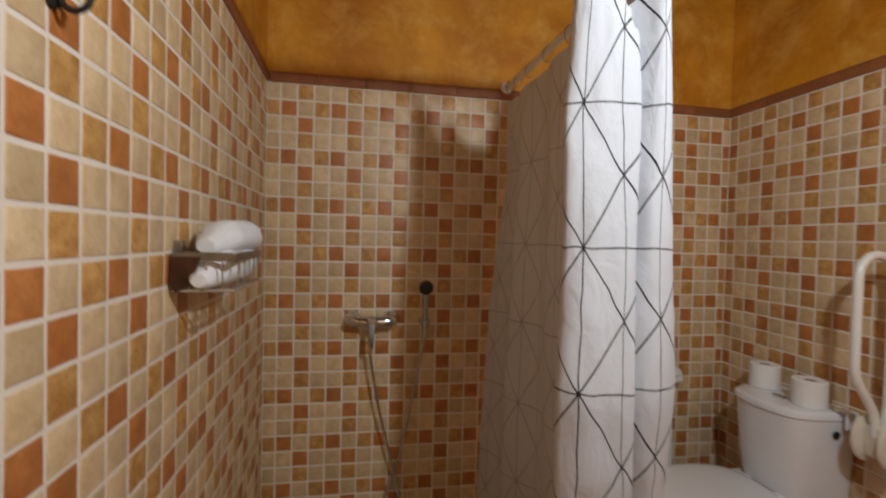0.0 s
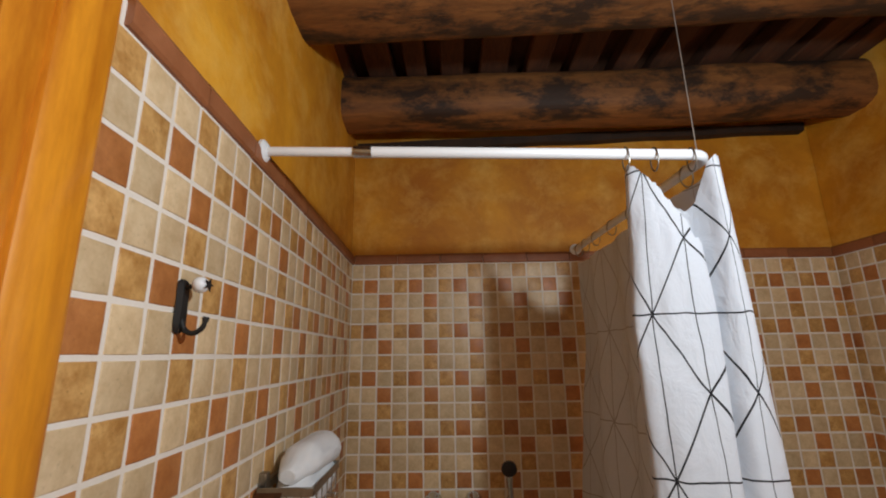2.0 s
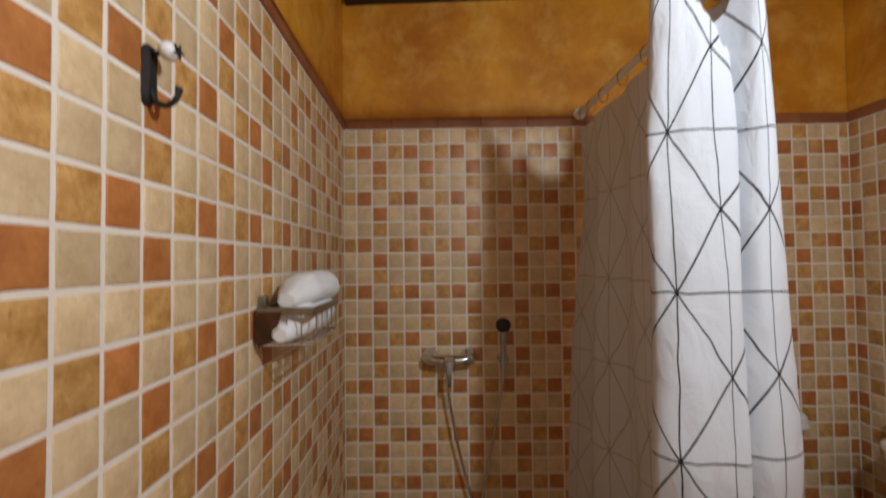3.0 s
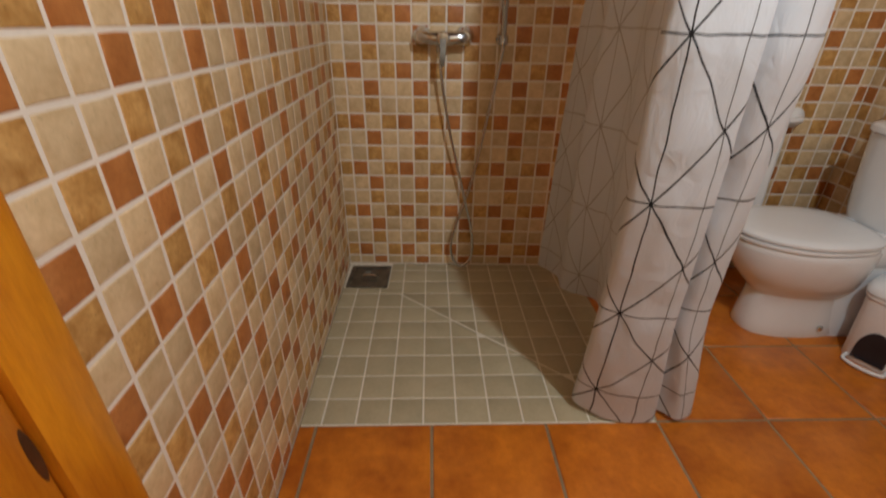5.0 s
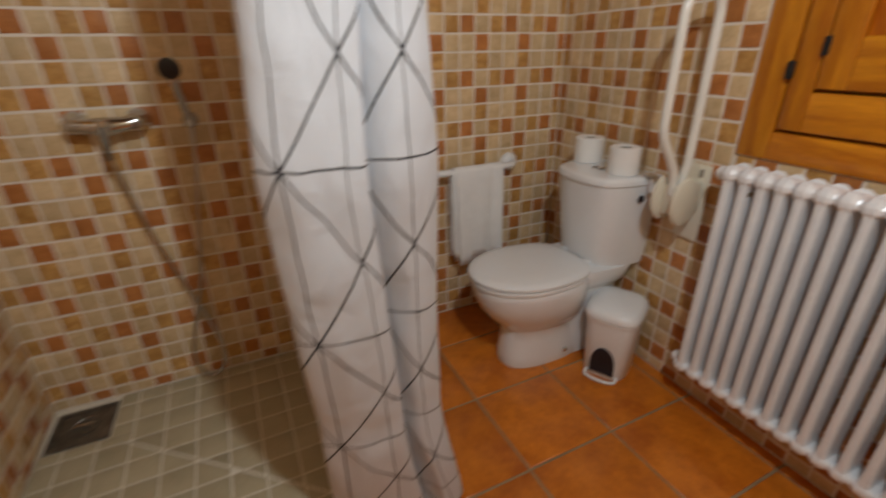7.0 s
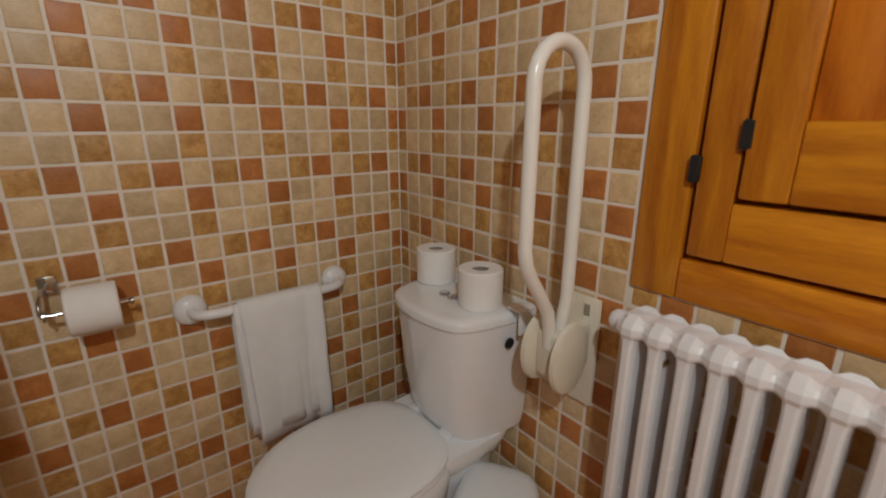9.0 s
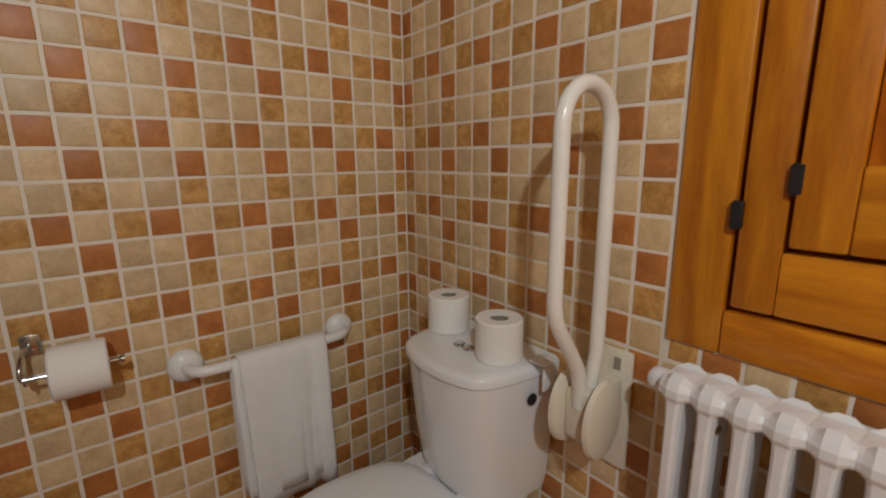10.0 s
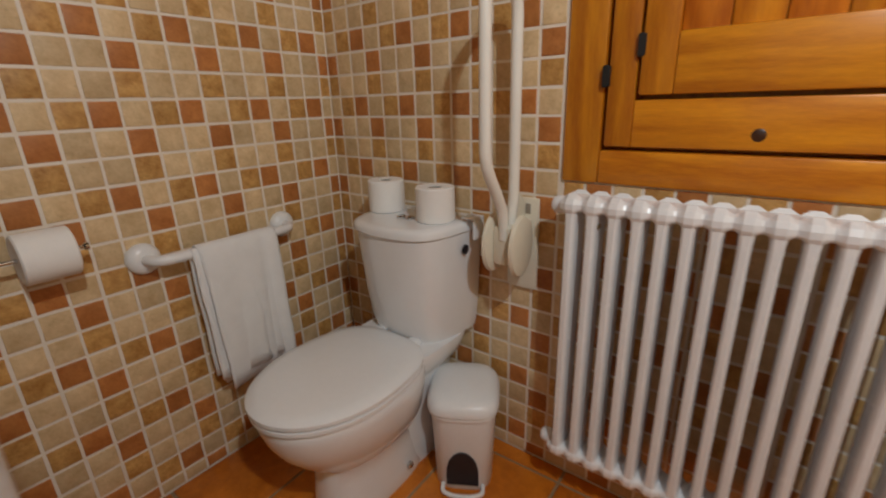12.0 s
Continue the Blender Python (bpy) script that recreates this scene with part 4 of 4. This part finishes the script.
def curtain():
    t = thing("shower_curtain", "white shower curtain printed with a thin black line net", "curtain")
    # plan of the cloth from the back wall along the side, round the corner and across the front
    levels = [
        (2.0, [(1.012, -0.03), (1.035, -0.13), (1.005, -0.26), (1.04, -0.40), (1.01, -0.54), (1.045, -0.68), (1.03, -0.84), (1.065, -0.96), (1.055, -1.035), (1.025, -1.05), (0.985, -0.985), (0.900, -0.965), (0.975, -1.03), (0.94, -1.045), (0.895, -1.04), (0.862, -1.02), (0.862, -0.99)]),
        (1.64, [(1.022, -0.03), (1.04, -0.13), (1.005, -0.26), (1.045, -0.40), (1.01, -0.54), (1.05, -0.68), (1.035, -0.84), (1.072, -0.96), (1.070, -1.04), (1.035, -1.055), (0.995, -1.00), (0.945, -0.975), (1.0, -1.035), (0.94, -1.045), (0.885, -1.035), (0.840, -1.01), (0.855, -0.96)]),
        (1.33, [(0.985, -0.03), (1.02, -0.14), (0.985, -0.26), (1.04, -0.40), (1.01, -0.54), (1.05, -0.68), (1.04, -0.84), (1.082, -0.96), (1.080, -1.045), (1.024, -1.062), (0.990, -1.03), (0.975, -1.005), (0.982, -1.06), (0.945, -1.07), (0.885, -1.062), (0.836, -1.03), (0.85, -0.98)]),
        (1.03, [(0.955, -0.03), (1.005, -0.14), (0.975, -0.26), (1.04, -0.40), (1.01, -0.54), (1.05, -0.68), (1.06, -0.84), (1.105, -0.96), (1.098, -1.045), (1.022, -1.085), (0.975, -1.055), (0.962, -1.03), (0.965, -1.098), (0.925, -1.105), (0.865, -1.10), (0.812, -1.065), (0.84, -0.99)]),
        (0.73, [(0.94, -0.03), (0.995, -0.14), (0.965, -0.26), (1.04, -0.40), (1.02, -0.54), (1.06, -0.68), (1.07, -0.82), (1.106, -0.93), (1.104, -1.01), (1.042, -1.035), (1.003, -1.00), (0.99, -0.98), (0.99, -1.06), (0.955, -1.075), (0.885, -1.07), (0.828, -1.035), (0.86, -0.96)]),
        (0.41, [(0.925, -0.04), (0.985, -0.14), (0.965, -0.26), (1.05, -0.38), (1.03, -0.54), (1.07, -0.68), (1.07, -0.80), (1.125, -0.89), (1.125, -0.97), (1.065, -0.99), (1.035, -0.955), (1.022, -0.935), (1.022, -1.008), (0.975, -1.02), (0.905, -1.01), (0.848, -0.97), (0.875, -0.90)]),
        (0.01, [(0.905, -0.06), (0.975, -0.16), (0.97, -0.28), (1.09, -0.35), (1.07, -0.52), (1.10, -0.66), (1.12, -0.80), (1.205, -0.86), (1.205, -0.93), (1.15, -0.96), (1.11, -0.925), (1.085, -0.905), (1.08, -0.955), (1.0, -0.965), (0.925, -0.945), (0.85, -0.898), (0.88, -0.85)]),
    ]
    tops = [1.965, 1.96, 1.95, 1.965, 1.955, 1.97, 1.965, 1.985, 1.995, 1.985, 1.885, 1.94, 1.80, 1.875, 1.95, 1.99, 1.98]
    foot = [0.03, 0.03, 0.035, 0.03, 0.03, 0.03, 0.03, 0.012, 0.015, 0.02, 0.02, 0.02, 0.006, 0.006, 0.012, 0.035, 0.05]
    steps, rows = 9, 74
    spread = lambda vals: [v.x for v in smooth_path([(v, 0, 0) for v in vals], steps)]
    top_z, foot_z = spread(tops), spread(foot)
    top_z = [z + 0.022 * noise.noise(Vector((k * 0.6, 3.1, 0))) * (1 if 9 * steps < k < 14 * steps else 0.25) for k, z in enumerate(top_z)]
    # cloth length along the run, taken at mid height
    ref = smooth_path([tuple(p) for p in curve_at(levels, 1.33)], steps)
    u = [0.0]
    for a, b in zip(ref, ref[1:]):
        u.append(u[-1] + (b - a).length)
    nodes_u = u[14 * steps + 3]
    vknots = [(2.1, -1.40), (1.652, 0.0), (1.34, 1.0), (1.044, 2.0), (0.737, 3.0), (0.43, 4.0), (0.128, 5.0), (0.0, 5.4)]

    def vmap(z):
        for (a, va), (b, vb) in zip(vknots, vknots[1:]):
            if z >= b:
                return va + (a - z) / (a - b) * (vb - va)
        return vknots[-1][1]
    bm = bmesh.new()
    uvl = bm.loops.layers.uv.new("cloth")
    grid, uvs = [], {}
    n = len(ref)
    for r in range(rows + 1):
        f = r / rows
        line = []
        for i in range(n):
            line.append(top_z[i] + (foot_z[i] - top_z[i]) * f)
        row = []
        cache = {}
        for i in range(n):
            z = line[i]
            key = round(z, 3)
            if key not in cache:
                cache[key] = smooth_path([tuple(p) for p in curve_at(levels, key)], steps)
            p = cache[key][i]
            w = 0.004 * noise.noise(Vector((u[i] * 9, z * 3.5, 0.3))) + 0.0034 * noise.noise(Vector((u[i] * 26, z * 9, 4.3)))
            crease = 0.0025 * math.exp(-((z % 0.34 - 0.17) / 0.012) ** 2)
            row.append(bm.verts.new((p.x + w, p.y + 1.5 * w - crease, z)))
            uvs[row[-1]] = ((u[i] - nodes_u) / 0.178, vmap(z))
        grid.append(row)
    for a, b in zip(grid, grid[1:]):
        for i in range(n - 1):
            fc = bm.faces.new((a[i], a[i + 1], b[i + 1], b[i]))
            for lp in fc.loops:
                lp[uvl].uv = uvs[lp.vert]
    bm.normal_update()
    inner = bm.copy()
    inner.normal_update()
    flip = -1.0 if sum(f.normal.y for f in inner.faces) < 0 else 1.0
    for v, nrm in [(v, v.normal.copy()) for v in inner.verts]:
        v.co += nrm * 0.0012 * flip
    part("cloth", bm, CURTAIN, t)
    part("reverse", inner, LINING, t, "paler reverse of the printed cloth")
    # rings over the rail
    A, B, C = Vector(ROD_A), Vector(ROD_B), Vector(ROD_C)
    spots = [(B + (C - B) * f, (C - B).normalized()) for f in (0.1, 0.25, 0.42, 0.58, 0.74, 0.86, 0.95)] + [(A + (B - A) * f, (B - A).normalized()) for f in (0.805, 0.87, 0.955)]
    for p, d in spots:
        s = d.cross(Vector((0, 0, 1))).normalized()
        pts = [p + Vector((0, 0, -0.012)) + s * 0.017 * math.sin(a) + Vector((0, 0, 0.028 * math.cos(a))) for a in [2 * math.pi * k / 18 for k in range(19)]]
        part("ring", tube(bmesh.new(), pts, 0.0018, 6, cap=False), STEEL, t)


curtain()

# ---- floor drain ----
drain = thing("floor_drain", "square steel shower drain with an open round trap", "drain")
bm = boxes(((0.022, -0.222, -0.006), (0.207, -0.205, 0.003)), ((0.022, -0.052, -0.006), (0.207, -0.035, 0.003)), ((0.022, -0.205, -0.006), (0.039, -0.052, 0.003)), ((0.190, -0.205, -0.006), (0.207, -0.052, 0.003)), bevel=0.001)
part("frame", bm, DARK_STEEL, drain)
part("tray", boxes(((0.039, -0.205, -0.012), (0.190, -0.052, -0.0022))), DARK_STEEL, drain)
part("trap_cup", lathe(bmesh.new(), [(0.046, -0.006), (0.046, 0.0015), (0.040, 0.003), (0.036, -0.001), (0.0, -0.0012)], (0.114, -0.128, 0), "z", 28), DARK_STEEL, drain)
part("trap_handle", tube(bmesh.new(), [(0.082, -0.128, 0.002), (0.092, -0.128, 0.006), (0.114, -0.128, 0.008), (0.136, -0.128, 0.006), (0.146, -0.128, 0.002)], 0.004, 8), CHROME, drain)


# ---- floor ----
ORIGIN, SIDE, TURN_F = Vector((0.085, -0.976)), 0.3375, radians(1.5)
EU, EV = Vector((math.cos(TURN_F), math.sin(TURN_F))), Vector((-math.sin(TURN_F), math.cos(TURN_F)))


def clip(poly, point, normal):
    """Keeps the part of a convex polygon on the side that the normal points to."""
    out = []
    for a, b in zip(poly, poly[1:] + poly[:1]):
        da, db = (a - point).dot(normal), (b - point).dot(normal)
        if da >= 0:
            out.append(a)
        if (da >= 0) != (db >= 0):
            out.append(a + (b - a) * (da / (da - db)))
    return out


def in_room(poly):
    for p, nrm in (((0.004, 0), (1, SLANT)), ((0, -0.004), (0, -1)), ((W - 0.004, 0), (-1, 0)), ((0, D), (0, 1))):
        if len(poly) < 3:
            return []
        poly = clip(poly, Vector(p), Vector(nrm).normalized())
    return poly


def area(poly):
    return abs(sum(a.x * b.y - a.y * b.x for a, b in zip(poly, poly[1:] + poly[:1]))) / 2


def slab(bm, poly, top, depth, edge):
    """A tile of any convex outline with rounded-off upper edges."""
    c = sum(poly, Vector((0, 0))) / len(poly)
    rings = []
    for z, g in ((top - depth, 0.0), (top - edge * 0.8, 0.0), (top - edge * 0.25, edge * 0.35), (top, edge)):
        rings.append([(*(p + (c - p).normalized() * g * 1.3), z) for p in poly])
    return loft(bm, rings)


def floor_tile(poly, top, material, parent, edge):
    if len(poly) < 3 or area(poly) < 0.0004:
        return
    c = sum(poly, Vector((0, 0))) / len(poly)
    part("tile", slab(bmesh.new(), [p - c for p in poly], 0.0, 0.010, edge), material, parent, m=pose(c.x, c.y, top))


def grid_poly(u0, v0, u1, v1):
    return [ORIGIN + EU * u + EV * v for u, v in ((u0, v0), (u1, v0), (u1, v1), (u0, v1))]


show_u = 3 * SIDE
bm = boxes(((-0.2, D, -0.06), (W, 0.0, -0.008)))
for poly in (grid_poly(-0.6, -2.0, 3.0, -0.002), grid_poly(show_u + 0.002, -0.002, 3.0, 1.4)):
    prism(bm, [tuple(p) for p in in_room(poly)], -0.012, -0.0026)
floor = tagged(part("floor", bm, CLAY_GROUT, smooth=False), "orange terracotta tiled floor with grey-brown joints", "floor", kind="structure")
g = 0.0042
bm = bmesh.new()
prism(bm, [tuple(p) for p in in_room(grid_poly(-0.3, 0.0, show_u, 1.3))], -0.009, -0.0045)
shower = tagged(part("shower_floor", bm, SHOWER_GROUT, smooth=False), "olive grey small-tiled level shower floor", "floor", kind="structure")
for i in range(-1, 7):
    for j in range(-5, 3):
        if i < 3 and j >= 0:
            continue
        poly = in_room(grid_poly(i * SIDE + g, j * SIDE + g, (i + 1) * SIDE - g, (j + 1) * SIDE - g))
        floor_tile(poly, 0.001, CLAY, floor, 0.0035)
# shower tiles, cut along the fold from the drain to the front corner
cut_p, cut_q = Vector((0.212, -0.225)), ORIGIN + EU * show_u
cut_n = Vector((-(cut_q - cut_p).y, (cut_q - cut_p).x)).normalized()
q, g = 0.1, 0.0029
hole = (0.018, -0.226, 0.211)
for i in range(-1, 11):
    for j in range(0, 11):
        u0 = 0.012 + i * q
        poly = grid_poly(u0 + g, j * q + g + 0.003, min(u0 + q - g, show_u - g), (j + 1) * q - g + 0.003)
        poly = in_room(poly)
        if len(poly) < 3:
            continue
        c = sum(poly, Vector((0, 0))) / len(poly)
        if max(p.y for p in poly) > hole[1] and min(p.x for p in poly) < hole[2]:
            a = clip(poly, Vector((0, hole[1])), Vector((0, -1)))
            b = clip(clip(poly, Vector((0, hole[1])), Vector((0, 1))), Vector((hole[2], 0)), Vector((1, 0))) if len(poly) > 2 else []
            for x in (a, b):
                floor_tile(x, -0.002, SHOWER, shower, 0.0018)
            continue
        ds = [(p - cut_p).dot(cut_n) for p in poly]
        if min(ds) < -0.003 and max(ds) > 0.003:
            floor_tile(clip(poly, cut_p + cut_n * 0.0038, cut_n), -0.002, SHOWER, shower, 0.0018)
            floor_tile(clip(poly, cut_p - cut_n * 0.0038, -cut_n), -0.002, SHOWER, shower, 0.0018)
        else:
            floor_tile(poly, -0.002, SHOWER, shower, 0.0018)


# ---- wall tiles ----
KINDS = {"A": (1, 2, 0), "B": (0, 0, 2), "C": (0, 0, 1)}      # cream 0, ochre 1, red 2, by column
MATS = (TILE_LIGHT, TILE_TAN, TILE_RED)
GAP = 0.0074


def tile_faces(a, b, seed):
    """Rings of a small pillowed tile, a by b, its face along +z, with slightly wavy edges."""
    r = random.Random(seed)
    rings = []
    for z, inset in ((-0.003, 0.0), (0.0003, 0.0), (0.0010, 0.0008), (0.0014, 0.0026)):
        ring = []
        rr = random.Random(seed)
        for cx, cy in ((-1, -1), (0, -1), (1, -1), (1, 0), (1, 1), (0, 1), (-1, 1), (-1, 0)):
            x, y = cx * (a / 2 - inset), cy * (b / 2 - inset)
            k = 0.0007 if cx * cy == 0 else 0.0004
            ring.append((x + rr.uniform(-k, k), y + rr.uniform(-k, k), z))
        rings.append(ring)
    return rings


full = PITCH - GAP
variants = {}
for kind in range(3):
    for k in range(6):
        bm = loft(bmesh.new(), tile_faces(full, full, 50 * kind + k))
        me = bpy.data.meshes.new("tile")
        bmesh.ops.recalc_face_normals(bm, faces=bm.faces)
        bm.to_mesh(me)
        bm.free()
        me.polygons.foreach_set("use_smooth", [True] * len(me.polygons))
        me.set_sharp_from_angle(angle=radians(50))
        me.materials.append(MATS[kind])
        variants[kind, k] = me


def tile_wall(wall, origin, along, length, first_joint, phase, top, rows_as_parts, skip=None):
    """Lays mosaic over a wall. along: left to right as one faces it; first_joint: the first upright joint; phase: column kind right of it."""
    origin, along = Vector(origin), Vector(along).normalized()
    out = Vector((0, 0, 1)).cross(along) * -1
    turn = Matrix((along, Vector((0, 0, 1)), out)).transposed().to_4x4()
    if turn.determinant() < 0:
        raise ValueError("turned inside out")
    rng = random.Random(int(length * 1000))
    verts, faces, kinds = [], [], []
    cols = range(-1, int((length - first_joint) / PITCH) + 1)
    for r in range(0, 31):
        z1, z0 = top - r * PITCH, max(top - (r + 1) * PITCH, 0.0)
        if z1 - z0 < 0.012:
            continue
        for c in cols:
            u0, u1 = max(first_joint + c * PITCH, 0.0), min(first_joint + (c + 1) * PITCH, length)
            if u1 - u0 < 0.014:
                continue
            clear = [(u0, u1, z0, z1)]
            if skip and u1 > skip[0] and u0 < skip[1] and z1 > skip[2] and z0 < skip[3]:
                clear = []
                if u0 < skip[0] - 0.012:
                    clear.append((u0, skip[0], z0, z1))
                if u1 > skip[1] + 0.012:
                    clear.append((skip[1], u1, z0, z1))
                if z0 < skip[2] - 0.012:
                    clear.append((max(u0, skip[0]), min(u1, skip[1]), z0, skip[2]))
                if z1 > skip[3] + 0.012:
                    clear.append((max(u0, skip[0]), min(u1, skip[1]), skip[3], z1))
            kind = KINDS["CAB"[r % 3]][(c + phase) % 3]
            for a0, a1, b0, b1 in clear:
                if a1 - a0 < 0.012 or b1 - b0 < 0.012:
                    continue
                whole = abs(a1 - a0 - PITCH) < 1e-6 and abs(b1 - b0 - PITCH) < 1e-6
                place = origin + along * ((a0 + a1) / 2 + rng.uniform(-1, 1) * 0.0006) + Vector((0, 0, (b0 + b1) / 2 + rng.uniform(-1, 1) * 0.0006)) + out * rng.uniform(-0.0004, 0.0004)
                tilt = Matrix.Rotation(rng.uniform(-1, 1) * 0.007, 4, "X") @ Matrix.Rotation(rng.uniform(-1, 1) * 0.007, 4, "Y") @ Matrix.Rotation(rng.uniform(-1, 1) * 0.006, 4, "Z")
                m = Matrix.Translation(place) @ turn @ tilt
                if whole and r in rows_as_parts:
                    piece("tile", variants[kind, rng.randrange(6)], wall, m)
                else:
                    base = len(verts)
                    rings = tile_faces(a1 - a0 - GAP, b1 - b0 - GAP, rng.randrange(10 ** 6))
                    for ring in rings:
                        verts.extend(m @ Vector(p) for p in ring)
                    for k in range(3):
                        for i in range(8):
                            j = (i + 1) % 8
                            faces.append((base + 8 * k + i, base + 8 * k + j, base + 8 * k + 8 + j, base + 8 * k + 8 + i))
                            kinds.append(kind)
                    faces.append(tuple(base + 24 + i for i in range(8)))
                    kinds.append(kind)
    me = bpy.data.meshes.new("tiles")
    me.from_pydata([tuple(v) for v in verts], [], faces)
    for one in MATS:
        me.materials.append(one)
    me.polygons.foreach_set("material_index", kinds)
    me.polygons.foreach_set("use_smooth", [True] * len(faces))
    me.set_sharp_from_angle(angle=radians(50))
    rest_ob = new("tiles", me)
    rest_ob.parent = wall
    rest_ob["kind"] = "stuff"


tile_wall(wall_north, (0, 0, 0), (1, 0, 0), W, 0.055, 1, TILE_TOP, range(9, 18))
corner = Vector((left_x(-1.524), -1.524, 0))
tile_wall(wall_west, corner, -left_dir, 1.524 * math.hypot(1, SLANT), 0.068, 0, TILE_TOP, range(5, 18))
tile_wall(wall_east, (W, 0, 0), (0, -1, 0), -D, 0.185 - 2 * PITCH, 0, TILE_TOP, range(10, 18), (-WIN[0] + 0.002, -WIN[1] - 0.002, WIN[2], WIN[3]))


# ---- trim course over the tiles ----
def trim_run(a, b, name):
    a, b = Vector(a), Vector(b)
    d = (b - a).normalized()
    inward = Vector((-d.y, d.x, 0)) * -1
    run = tagged(new(name), "brick red ceramic border tiles along the top of the wall tiles", "trim", kind="structure")
    n = max(1, round((b - a).length / 0.2))
    step = (b - a).length / n
    prof = [(-0.003, TILE_TOP + 0.001), (0.006, TILE_TOP + 0.001), (0.0105, TILE_TOP + 0.006), (0.0105, TRIM_TOP - 0.012), (0.006, TRIM_TOP - 0.002), (-0.003, TRIM_TOP)]
    rng = random.Random(n)
    for i in range(n):
        s0, s1 = a + d * (i * step + 0.0012), a + d * ((i + 1) * step - 0.0012)
        dz = rng.uniform(-0.001, 0.001)
        rings = [[(*(s + inward * o).xy, z + dz) for o, z in prof] for s in (s0, s1)]
        part("border_tile", loft(bmesh.new(), rings), TRIM, run, smooth=False)


trim_run((0.012, 0, 0), (W - 0.012, 0, 0), "trim_north")
trim_run((left_x(DOOR[0] + 0.1), DOOR[0] + 0.1, 0), (left_x(0), 0, 0), "trim_west")
trim_run((W, 0, 0), (W, D, 0), "trim_east")
